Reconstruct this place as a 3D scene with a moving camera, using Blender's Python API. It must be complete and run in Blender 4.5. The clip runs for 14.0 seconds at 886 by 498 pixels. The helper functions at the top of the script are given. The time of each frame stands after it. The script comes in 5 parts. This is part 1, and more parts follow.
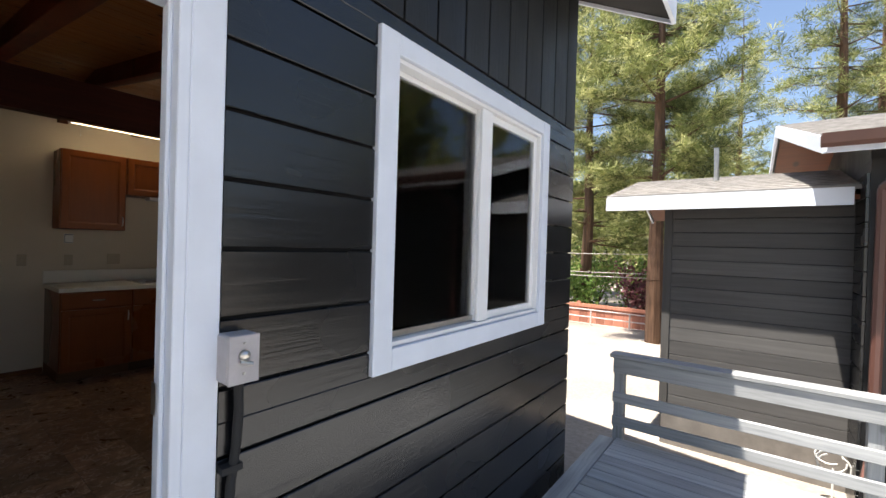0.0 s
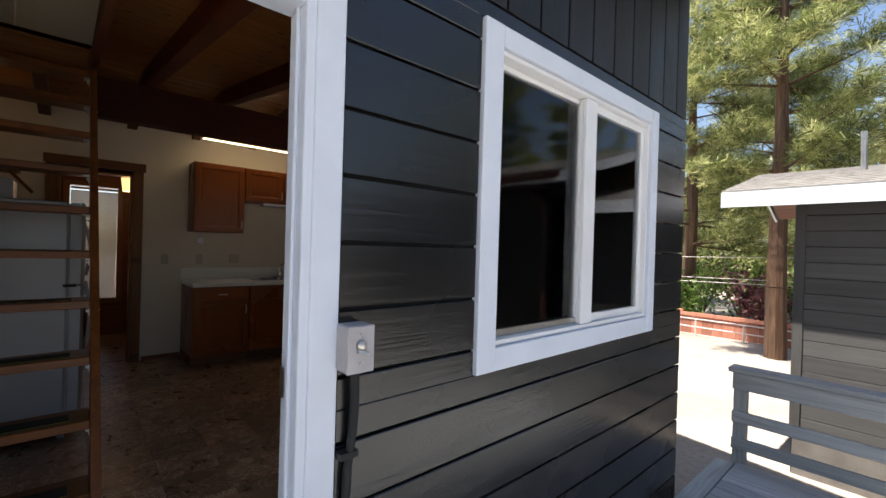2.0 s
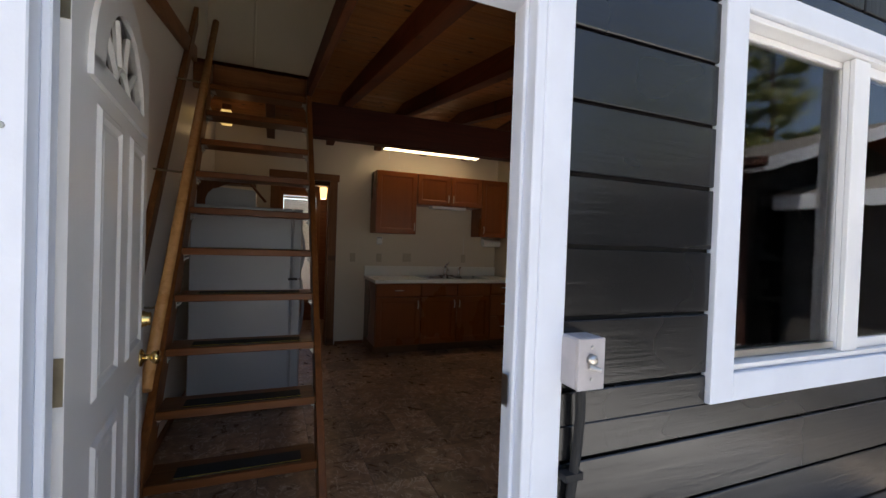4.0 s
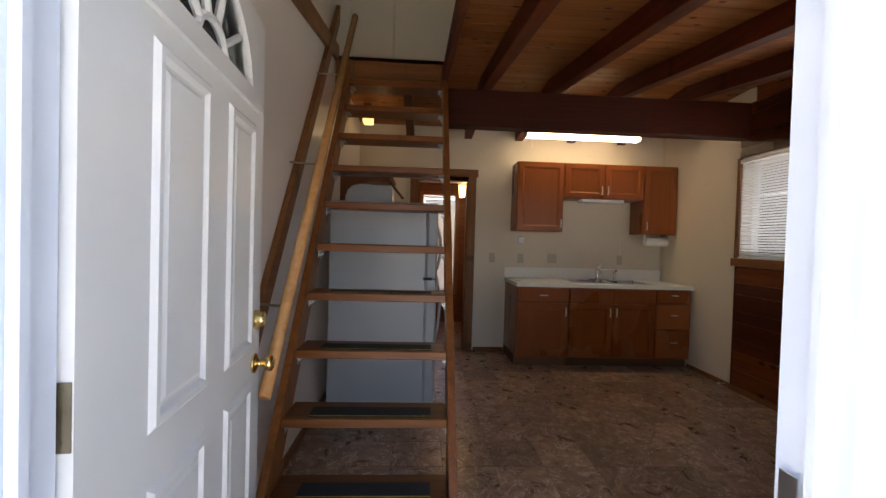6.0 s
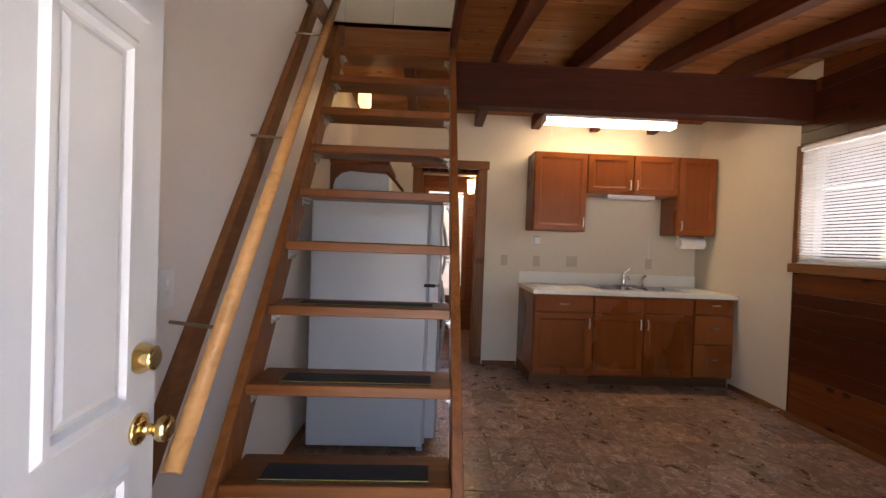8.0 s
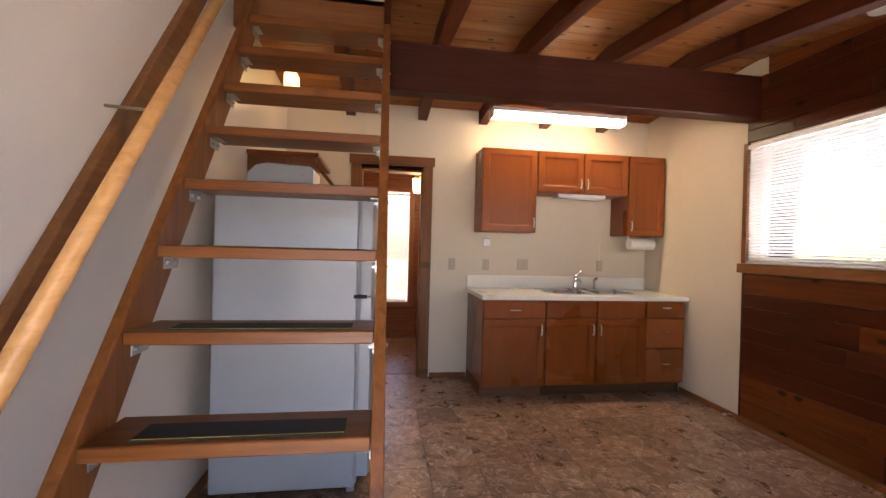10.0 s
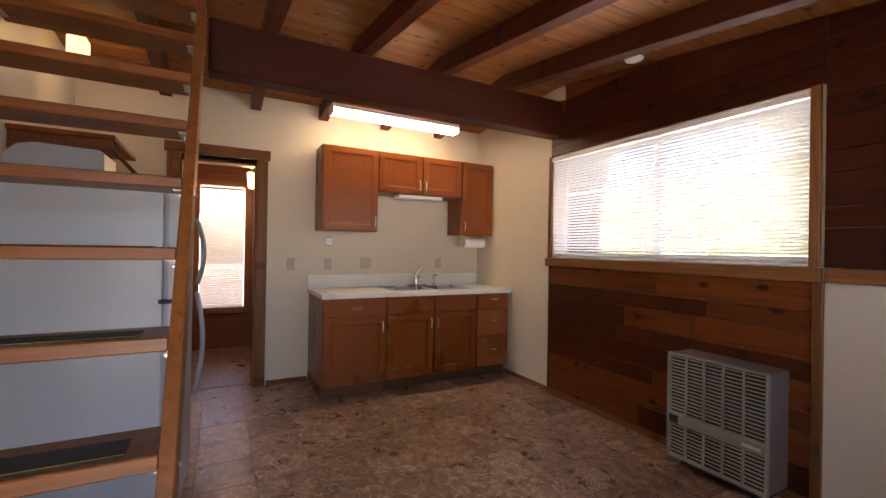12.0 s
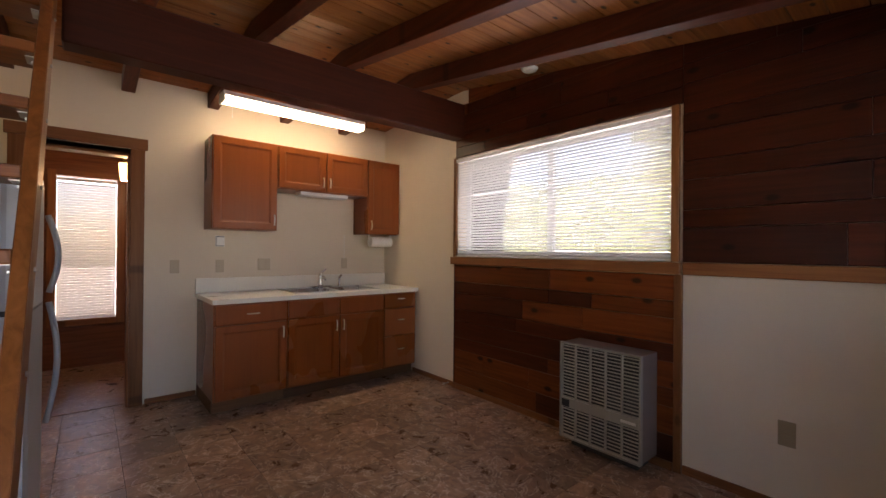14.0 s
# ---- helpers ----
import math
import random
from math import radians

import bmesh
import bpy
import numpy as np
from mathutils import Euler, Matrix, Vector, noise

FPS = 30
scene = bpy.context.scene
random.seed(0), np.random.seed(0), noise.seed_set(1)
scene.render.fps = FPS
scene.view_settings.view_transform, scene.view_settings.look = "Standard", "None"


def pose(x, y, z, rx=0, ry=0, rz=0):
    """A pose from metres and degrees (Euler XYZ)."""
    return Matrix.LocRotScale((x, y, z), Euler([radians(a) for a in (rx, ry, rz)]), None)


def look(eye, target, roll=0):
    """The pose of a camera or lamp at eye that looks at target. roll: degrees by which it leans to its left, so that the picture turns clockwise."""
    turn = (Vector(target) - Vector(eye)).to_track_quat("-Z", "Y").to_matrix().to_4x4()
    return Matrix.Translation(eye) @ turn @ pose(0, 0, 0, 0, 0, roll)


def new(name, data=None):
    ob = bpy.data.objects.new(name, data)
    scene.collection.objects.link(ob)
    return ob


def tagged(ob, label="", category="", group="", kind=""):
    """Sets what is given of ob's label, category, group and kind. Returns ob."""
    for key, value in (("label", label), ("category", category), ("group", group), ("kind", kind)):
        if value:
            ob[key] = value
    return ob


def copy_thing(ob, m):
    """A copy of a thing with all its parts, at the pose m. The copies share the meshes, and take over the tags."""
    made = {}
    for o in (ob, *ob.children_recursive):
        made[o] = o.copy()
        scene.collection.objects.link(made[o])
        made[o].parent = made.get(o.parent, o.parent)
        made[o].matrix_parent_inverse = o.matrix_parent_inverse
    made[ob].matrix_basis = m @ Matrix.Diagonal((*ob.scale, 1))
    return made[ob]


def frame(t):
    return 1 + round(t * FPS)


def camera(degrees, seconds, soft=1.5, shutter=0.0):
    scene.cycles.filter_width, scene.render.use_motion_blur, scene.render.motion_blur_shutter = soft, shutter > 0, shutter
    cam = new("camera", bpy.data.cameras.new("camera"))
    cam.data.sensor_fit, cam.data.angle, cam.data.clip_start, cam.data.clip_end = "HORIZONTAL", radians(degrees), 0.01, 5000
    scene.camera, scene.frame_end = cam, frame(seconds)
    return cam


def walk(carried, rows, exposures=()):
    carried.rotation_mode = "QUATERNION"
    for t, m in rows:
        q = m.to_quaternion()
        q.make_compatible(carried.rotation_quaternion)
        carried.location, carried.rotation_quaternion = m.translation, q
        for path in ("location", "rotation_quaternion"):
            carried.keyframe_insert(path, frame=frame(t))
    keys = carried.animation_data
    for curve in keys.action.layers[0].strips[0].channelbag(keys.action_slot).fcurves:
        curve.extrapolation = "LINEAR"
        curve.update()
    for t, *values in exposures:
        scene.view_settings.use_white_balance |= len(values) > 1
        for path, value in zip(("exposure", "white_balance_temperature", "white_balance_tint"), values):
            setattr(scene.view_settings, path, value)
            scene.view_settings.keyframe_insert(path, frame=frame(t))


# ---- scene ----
cam = camera(93.0, 14.0)
PATH = [
    (0, (-0.166, 0.090, 1.404), (-1.378, 1.681, 1.389), 1.7),
    (0.5, (-0.153, 0.093, 1.383), (-1.442, 1.622, 1.369), 1.5),
    (1, (-0.184, 0.076, 1.384), (-1.526, 1.559, 1.368), 1.7),
    (1.5, (-0.214, 0.074, 1.384), (-1.617, 1.499, 1.365), 1.8),
    (2, (-0.258, 0.060, 1.372), (-1.755, 1.386, 1.362), 1.7),
    (2.5, (-0.303, 0.032, 1.368), (-1.907, 1.226, 1.358), 1.7),
    (3, (-0.367, -0.004, 1.367), (-2.069, 1.046, 1.347), 2.1),
    (3.5, (-0.413, -0.053, 1.360), (-2.180, 0.885, 1.338), 1.9),
    (4, (-0.452, -0.091, 1.375), (-2.306, 0.657, 1.343), 2.0),
    (6.3, (-1.019, 0.002, 1.297), (-3.017, 0.071, 1.267), 1.8),
    (6.5, (-1.082, -0.008, 1.282), (-3.081, 0.049, 1.257), 1.9),
    (7, (-1.220, -0.025, 1.289), (-3.219, 0.040, 1.260), 2.0),
    (9.3, (-1.783, 0.132, 1.312), (-3.780, 0.235, 1.291), 2.0),
    (9.5, (-1.814, 0.125, 1.301), (-3.807, 0.284, 1.286), 1.9),
    (10, (-1.817, 0.158, 1.307), (-3.795, 0.452, 1.297), 1.5),
    (10.5, (-1.832, 0.173, 1.305), (-3.779, 0.631, 1.302), 1.4),
    (11, (-1.836, 0.194, 1.301), (-3.737, 0.815, 1.304), 1.2),
    (11.5, (-1.787, 0.241, 1.296), (-3.634, 1.009, 1.301), 1.0),
    (12, (-1.746, 0.273, 1.294), (-3.514, 1.209, 1.300), 1.0),
    (12.5, (-1.742, 0.293, 1.286), (-3.424, 1.375, 1.291), 0.8),
    (13, (-1.730, 0.327, 1.293), (-3.345, 1.506, 1.294), 0.6),
    (13.5, (-1.737, 0.326, 1.282), (-3.297, 1.577, 1.288), 0.5),
    (14, (-1.743, 0.304, 1.293), (-3.272, 1.594, 1.302), 0.5),
]
EXPOSURES = [(0.0, 1.8, 6700, 12), (2.0, 1.75, 6700, 12), (3.0, 1.85, 6700, 12), (4.2, 2.35, 6800, 14), (6.3, 3.65, 6700, 14), (7.2, 3.9, 6800, 18), (9.3, 4.8, 6900, 22), (11.0, 4.65, 6900, 22), (12.5, 4.25, 6900, 22), (14.0, 3.95, 6900, 22)]
walk(cam, [(t, look(eye, target, roll)) for t, eye, target, roll in PATH], EXPOSURES)

# ---- world, sun ----
world = bpy.data.worlds.new("world")
scene.world = world
world.use_nodes = True
SUN_TO = Vector((-0.15, -0.26, 1.0)).normalized()
wn = world.node_tree.nodes
sky = wn.new("ShaderNodeTexSky")
sky.sky_type = "NISHITA"
sky.sun_disc = False
sky.sun_elevation = math.asin(SUN_TO.z)
sky.sun_rotation = math.atan2(SUN_TO.x, SUN_TO.y)
world.node_tree.links.new(sky.outputs[0], wn["Background"].inputs[0])
wn["Background"].inputs[1].default_value = 0.068
sun = new("sun", bpy.data.lights.new("sun", "SUN"))
sun.data.energy = 5.0
sun.data.angle = radians(0.6)
sun.data.color = (1.0, 0.95, 0.86)
sun.matrix_world = look(SUN_TO * 20, (0, 0, 0))


def window_light(name, place, toward, width, height, watts, col=(0.93, 0.97, 1.0)):
    """Daylight standing in a window's opening."""
    ob = new(name, bpy.data.lights.new(name, "AREA"))
    ob.data.shape, ob.data.size, ob.data.size_y = "RECTANGLE", width, height
    ob.data.energy, ob.data.color = watts, col
    ob.matrix_world = look(place, toward)


window_light("side_window_light", (-3.74, 3.07, 1.70), (-3.74, 2.07, 1.95), 1.86, 0.88, 0.85, (0.92, 0.93, 1.0))
window_light("rear_window_light", (-7.83, 0.295, 1.29), (-7.0, 0.295, 1.29), 0.48, 1.5, 0.008)
# fill lamp in an unseen, added gable opening, brightens the loft walls
window_light("loft_window_light", (-3.65, 3.2, 3.75), (-3.65, 0, 3.6), 1.45, 0.95, 0.14)


# ---- materials ----
def ramp(nt, fac, stops):
    r = nt.nodes.new("ShaderNodeValToRGB")
    els = r.color_ramp.elements
    els.remove(els[1])
    els[0].position, els[0].color = stops[0][0], (*stops[0][1], 1)
    for p, c in stops[1:]:
        els.new(p).color = (*c, 1)
    nt.links.new(fac, r.inputs[0])
    return r.outputs[0]


def coords(nt, scale, jitter=7.0, stretch=(1, 1, 1)):
    """Object coordinates, shifted by a random amount for each object."""
    tc = nt.nodes.new("ShaderNodeTexCoord")
    oi = nt.nodes.new("ShaderNodeObjectInfo")
    mul = nt.nodes.new("ShaderNodeMath")
    mul.operation = "MULTIPLY"
    mul.inputs[1].default_value = jitter
    nt.links.new(oi.outputs["Random"], mul.inputs[0])
    add = nt.nodes.new("ShaderNodeVectorMath")
    nt.links.new(tc.outputs["Object"], add.inputs[0])
    nt.links.new(mul.outputs[0], add.inputs[1])
    mp = nt.nodes.new("ShaderNodeMapping")
    mp.inputs["Scale"].default_value = [scale * k for k in stretch]
    nt.links.new(add.outputs[0], mp.inputs[0])
    return mp.outputs[0], oi.outputs["Random"]


def noise_tex(nt, vec, scale, detail=4, rough=0.55, dist=0.0):
    n = nt.nodes.new("ShaderNodeTexNoise")
    n.inputs["Scale"].default_value, n.inputs["Detail"].default_value = scale, detail
    n.inputs["Roughness"].default_value, n.inputs["Distortion"].default_value = rough, dist
    nt.links.new(vec, n.inputs["Vector"])
    return n.outputs["Fac"]


def mixc(nt, a, b, fac, mode="MIX"):
    m = nt.nodes.new("ShaderNodeMix")
    m.data_type, m.blend_type = "RGBA", mode
    for v, k in ((fac, 0), (a, 6), (b, 7)):
        if isinstance(v, (int, float)):
            m.inputs[k].default_value = v
        elif isinstance(v, tuple):
            m.inputs[k].default_value = (*v, 1)
        else:
            nt.links.new(v, m.inputs[k])
    return m.outputs[2]


def start(name):
    m = bpy.data.materials.new(name)
    m.use_nodes = True
    return m, m.node_tree, m.node_tree.nodes["Principled BSDF"]


def bumped(nt, bsdf, h, strength, dist=0.01):
    b = nt.nodes.new("ShaderNodeBump")
    b.inputs["Strength"].default_value, b.inputs["Distance"].default_value = strength, dist
    nt.links.new(h, b.inputs["Height"])
    nt.links.new(b.outputs[0], bsdf.inputs["Normal"])


def paint(name, col, rough=0.5, var=0.08, bump=0.1, scale=3.0, metal=0.0, fine=120.0):
    """Painted, plastic or metal surface with two scales of slight variation."""
    m, nt, b = start(name)
    v, _ = coords(nt, 1.0)
    big = noise_tex(nt, v, scale)
    lo, hi = tuple(c * (1 - var) for c in col), tuple(min(1, c * (1 + var)) for c in col)
    nt.links.new(ramp(nt, big, [(0.3, lo), (0.7, hi)]), b.inputs["Base Color"])
    f = noise_tex(nt, v, fine, 3)
    bumped(nt, b, f, bump, 0.002)
    rr = nt.nodes.new("ShaderNodeMapRange")
    rr.inputs[3].default_value, rr.inputs[4].default_value = max(0.02, rough - 0.08), min(1, rough + 0.08)
    nt.links.new(big, rr.inputs[0])
    nt.links.new(rr.outputs[0], b.inputs["Roughness"])
    b.inputs["Metallic"].default_value = metal
    return m


def wood(name, dark, mid, light, axis, rough=0.45, knots=0.0, spread=0.35, bump=0.15, jitter=7.0, knot_scale=3.2, flat="", spec=0.25):
    """Grain along an axis, tone differing from piece to piece, dark knots where asked."""
    m, nt, b = start(name)
    st = [14.0, 14.0, 14.0]
    st["xyz".index(axis)] = 0.7
    v, rnd = coords(nt, 1.0, jitter, st)
    g = noise_tex(nt, v, 1.6, 7, 0.62, 1.2)
    c = ramp(nt, g, [(0.25, dark), (0.5, mid), (0.8, light)])
    tone = ramp(nt, rnd, [(0.0, (1 - spread,) * 3), (1.0, (1 + spread,) * 3)])
    c = mixc(nt, c, tone, 1.0, "MULTIPLY")
    s2 = [1.0, 1.0, 1.0]
    s2["xyz".index(axis)] = 0.55
    if flat:
        s2["xyz".index(flat)] = 0.0
    v2, _ = coords(nt, 1.0, jitter, s2)
    b.inputs["Specular IOR Level"].default_value = spec
    if knots:
        vo = nt.nodes.new("ShaderNodeTexVoronoi")
        vo.voronoi_dimensions = "2D"
        vo.inputs["Scale"].default_value = knot_scale
        across = [a for a in "xyz" if a != axis and a != flat][0]
        sp, cb = nt.nodes.new("ShaderNodeSeparateXYZ"), nt.nodes.new("ShaderNodeCombineXYZ")
        nt.links.new(v2, sp.inputs[0])
        nt.links.new(sp.outputs["xyz".index(axis)], cb.inputs[0])
        nt.links.new(sp.outputs["xyz".index(across)], cb.inputs[1])
        nt.links.new(cb.outputs[0], vo.inputs["Vector"])
        k = ramp(nt, vo.outputs["Distance"], [(0.035, (knots,) * 3), (0.075, (0, 0, 0))])
        c = mixc(nt, c, tuple(x * 0.18 for x in dark), k)
    big = noise_tex(nt, v2, 1.4, 3)
    c = mixc(nt, c, ramp(nt, big, [(0.3, (0.8, 0.8, 0.8)), (0.7, (1.1, 1.1, 1.1))]), 0.7, "MULTIPLY")
    nt.links.new(c, b.inputs["Base Color"])
    bumped(nt, b, g, bump, 0.003)
    nt.links.new(ramp(nt, big, [(0.3, (rough * 0.75,) * 3), (0.7, (min(1.0, rough * 1.3),) * 3)]), b.inputs["Roughness"])
    return m


def glow(name, col, strength):
    m, nt, b = start(name)
    b.inputs["Base Color"].default_value = (*[0.8] * 3, 1)
    b.inputs["Emission Color"].default_value = (*col, 1)
    b.inputs["Emission Strength"].default_value = strength
    return m


def glass_mat(name, tint=(1, 1, 1), ior=1.5):
    m, nt, b = start(name)
    tr = nt.nodes.new("ShaderNodeBsdfTransparent")
    tr.inputs[0].default_value = (*tint, 1)
    gl = nt.nodes.new("ShaderNodeBsdfGlossy")
    gl.inputs["Roughness"].default_value = 0.01
    fr = nt.nodes.new("ShaderNodeFresnel")
    fr.inputs[0].default_value = ior
    mx = nt.nodes.new("ShaderNodeMixShader")
    nt.links.new(fr.outputs[0], mx.inputs[0])
    nt.links.new(tr.outputs[0], mx.inputs[1])
    nt.links.new(gl.outputs[0], mx.inputs[2])
    nt.links.new(mx.outputs[0], nt.nodes["Material Output"].inputs[0])
    return m


def tile_mat():
    """Brown marbled vinyl: broad blotches, pale feathered streaks, tone differing by tile."""
    m, nt, b = start("floor vinyl")
    v, rnd = coords(nt, 1.0, 11.0)
    n1 = noise_tex(nt, v, 5.5, 7, 0.62, 1.6)
    n2 = noise_tex(nt, v, 6.0, 5, 0.55, 2.2)
    n3 = noise_tex(nt, v, 34.0, 5, 0.7, 0.8)
    c = ramp(nt, n1, [(0.33, (0.16, 0.095, 0.062)), (0.46, (0.22, 0.131, 0.085)), (0.56, (0.305, 0.188, 0.122)), (0.70, (0.41, 0.275, 0.19))])
    c = mixc(nt, c, ramp(nt, n3, [(0.3, (0.72, 0.70, 0.68)), (0.7, (1.25, 1.25, 1.25))]), 0.8, "MULTIPLY")
    vein = ramp(nt, n2, [(0.535, (0, 0, 0)), (0.56, (0.85, 0.85, 0.85)), (0.575, (0.15, 0.15, 0.15)), (0.60, (0, 0, 0))])
    c = mixc(nt, c, (0.62, 0.50, 0.42), vein)
    c = mixc(nt, c, ramp(nt, rnd, [(0, (0.80, 0.78, 0.76)), (1, (1.3, 1.27, 1.22))]), 1.0, "MULTIPLY")
    nt.links.new(c, b.inputs["Base Color"])
    bumped(nt, b, n2, 0.15, 0.002)
    nt.links.new(ramp(nt, n1, [(0.3, (0.24,) * 3), (0.7, (0.42,) * 3)]), b.inputs["Roughness"])
    return m


def ground_mat():
    m, nt, b = start("pale dry ground")
    v, _ = coords(nt, 1.0)
    n1, n2 = noise_tex(nt, v, 0.5, 6), noise_tex(nt, v, 18.0, 6, 0.7)
    c = ramp(nt, n1, [(0.3, (0.25, 0.22, 0.19)), (0.7, (0.36, 0.325, 0.295))])
    c = mixc(nt, c, ramp(nt, n2, [(0.3, (0.6, 0.58, 0.55)), (0.7, (1.1, 1.1, 1.1))]), 0.7, "MULTIPLY")
    nt.links.new(c, b.inputs["Base Color"])
    bumped(nt, b, n2, 0.5, 0.02)
    b.inputs["Roughness"].default_value = 0.95
    return m


def needle_mat(name, a, b_, c_):
    m, nt, b = start(name)
    g = nt.nodes.new("ShaderNodeNewGeometry")
    nt.links.new(ramp(nt, g.outputs["Random Per Island"], [(0, a), (0.6, b_), (1, c_)]), b.inputs["Base Color"])
    b.inputs["Roughness"].default_value = 0.6
    tl = nt.nodes.new("ShaderNodeBsdfTranslucent")
    nt.links.new(ramp(nt, g.outputs["Random Per Island"], [(0, a), (0.6, b_), (1, c_)]), tl.inputs[0])
    mx = nt.nodes.new("ShaderNodeMixShader")
    mx.inputs[0].default_value = 0.4
    nt.links.new(b.outputs[0], mx.inputs[1])
    nt.links.new(tl.outputs[0], mx.inputs[2])
    nt.links.new(mx.outputs[0], nt.nodes["Material Output"].inputs[0])
    return m


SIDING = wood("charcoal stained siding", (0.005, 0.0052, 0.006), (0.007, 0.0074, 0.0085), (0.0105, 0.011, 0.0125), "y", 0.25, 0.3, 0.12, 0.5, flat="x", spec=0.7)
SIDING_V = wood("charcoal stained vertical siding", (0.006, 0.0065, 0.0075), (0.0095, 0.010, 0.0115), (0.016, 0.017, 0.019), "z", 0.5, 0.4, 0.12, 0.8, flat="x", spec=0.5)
# lean-to charcoal, lightened to stand in for strong sun on its boards
SIDING_X = wood("sun-lightened charcoal lap siding", (0.08, 0.078, 0.077), (0.096, 0.094, 0.093), (0.115, 0.113, 0.112), "x", 0.6, 0.0, 0.1, 0.3, spec=0.1)
CORNER_Z = wood("grey corner board", (0.07, 0.068, 0.066), (0.085, 0.083, 0.081), (0.1, 0.098, 0.096), "z", 0.6, 0.0, 0.1, 0.3, spec=0.1)
SIDING_CORE = paint("siding backing", (0.006, 0.006, 0.007), 0.8)
# white trim; the blue cast of skylight is put into its colour
WHITE_TRIM = paint("white trim paint tinted by sky", (0.68, 0.73, 0.82), 0.45, 0.04, 0.15, 5)
VINYL = paint("white vinyl", (0.78, 0.79, 0.8), 0.35, 0.03, 0.03)
WALL = paint("cream wall paint", (0.64, 0.56, 0.44), 0.55, 0.03, 0.35, 1.5, fine=70)
WALL_SAT = paint("off-white satin wall paint", (0.74, 0.68, 0.62), 0.3, 0.03, 0.2, 1.5, fine=60)
DOOR_WHITE = paint("white door enamel", (0.76, 0.76, 0.75), 0.38, 0.03, 0.1, 4)
CEDAR_X = wood("cedar wall board", (0.0935, 0.01996, 0.00365), (0.1636, 0.03991, 0.007301), (0.2338, 0.06447, 0.01278), "x", 0.42, 0.95, 0.3, 0.12, flat="y")
CEDAR_D = wood("dark wall board, also used for shade", (0.02992, 0.006022, 0.00131), (0.0561, 0.01104, 0.002434), (0.08602, 0.01856, 0.004118), "x", 0.42, 0.9, 0.3, 0.12, flat="y")
CEDAR_Y = wood("cedar board across", (0.0935, 0.02736, 0.00924), (0.153, 0.05016, 0.01716), (0.221, 0.0836, 0.033), "y", 0.45, 0.8, 0.3, 0.12)
CEDAR_Z = wood("cedar trim upright", (0.1105, 0.0342, 0.01056), (0.1785, 0.0608, 0.0198), (0.255, 0.0988, 0.033), "z", 0.42, 0.6, 0.2, 0.12)
TRIM_X = wood("stained pine trim", (0.1445, 0.0532, 0.0165), (0.221, 0.0874, 0.0297), (0.289, 0.1292, 0.0462), "x", 0.42, 0.5, 0.15)
TRIM_Y = wood("stained pine trim across", (0.1275, 0.0456, 0.01452), (0.1955, 0.076, 0.0264), (0.2635, 0.114, 0.0396), "y", 0.42, 0.5, 0.15)
TRIM_Z = wood("stained pine trim upright", (0.136, 0.0494, 0.01452), (0.2125, 0.0836, 0.0264), (0.2805, 0.1216, 0.0429), "z", 0.42, 0.5, 0.15)
JOIST = wood("dark joist", (0.0419, 0.007825, 0.001622), (0.0778, 0.01486, 0.003042), (0.1256, 0.0266, 0.005576), "x", 0.5, 0.5, 0.2)
BEAM = wood("dark red beam", (0.02627, 0.004914, 0.001564), (0.04505, 0.008354, 0.002606), (0.06756, 0.01376, 0.00417), "y", 0.5, 0.5, 0.1)
DECKING = wood("knotty pine ceiling", (0.1642, 0.05133, 0.01159), (0.2704, 0.09635, 0.02317), (0.3861, 0.154, 0.04269), "y", 0.5, 1.0, 0.0, 0.15, 0.0, 5.0, flat="z")
TREAD = wood("fir stair tread", (0.09392, 0.02664, 0.00558), (0.159, 0.05032, 0.01162), (0.2384, 0.08584, 0.02232), "y", 0.4, 0.3, 0.15)
STRINGER = wood("fir stringer", (0.1275, 0.03848, 0.00868), (0.204, 0.06882, 0.01736), (0.2805, 0.1073, 0.02976), "z", 0.4, 0.3, 0.1)
RAILWOOD = wood("varnished pine handrail", (0.425, 0.2006, 0.06831), (0.5525, 0.2827, 0.1063), (0.6375, 0.3466, 0.1442), "x", 0.25, 0.0, 0.05)
CAB_Z = wood("maple cabinet", (0.2096, 0.0497, 0.007553), (0.234, 0.05827, 0.0093), (0.2633, 0.06854, 0.01162), "z", 0.3, 0.0, 0.06, 0.05, spec=0.4)
CAB_DARK = wood("cabinet toe kick", (0.10, 0.045, 0.02), (0.13, 0.06, 0.027), (0.16, 0.08, 0.036), "y", 0.5)
COUNTER = paint("cream laminate", (0.78, 0.75, 0.68), 0.3, 0.03, 0.03)
STEEL = paint("stainless steel", (0.55, 0.55, 0.55), 0.28, 0.05, 0.05, 4, 1.0)
CHROME = paint("chrome", (0.8, 0.8, 0.8), 0.12, 0.02, 0.02, 4, 1.0)
NICKEL = paint("satin nickel", (0.66, 0.63, 0.58), 0.3, 0.03, 0.02, 4, 1.0)
AGED = paint("aged brass hinge", (0.30, 0.26, 0.18), 0.38, 0.15, 0.1, 12, 1.0)
BRASS = paint("polished brass", (0.78, 0.56, 0.22), 0.15, 0.04, 0.03, 4, 1.0)
ZINC = paint("zinc bracket", (0.45, 0.45, 0.44), 0.4, 0.1, 0.1, 20, 1.0)
# white enamel, its shade under the stair mixed in as grey
FRIDGE_SHADED = paint("white appliance enamel darkened for shade", (0.32, 0.345, 0.38), 0.32, 0.02, 0.25, 2, fine=220)
GASKET = paint("grey gasket", (0.25, 0.26, 0.28), 0.6)
BLACK = paint("black rubber", (0.016, 0.016, 0.017), 0.8, 0.15, 0.6, 4, fine=400)
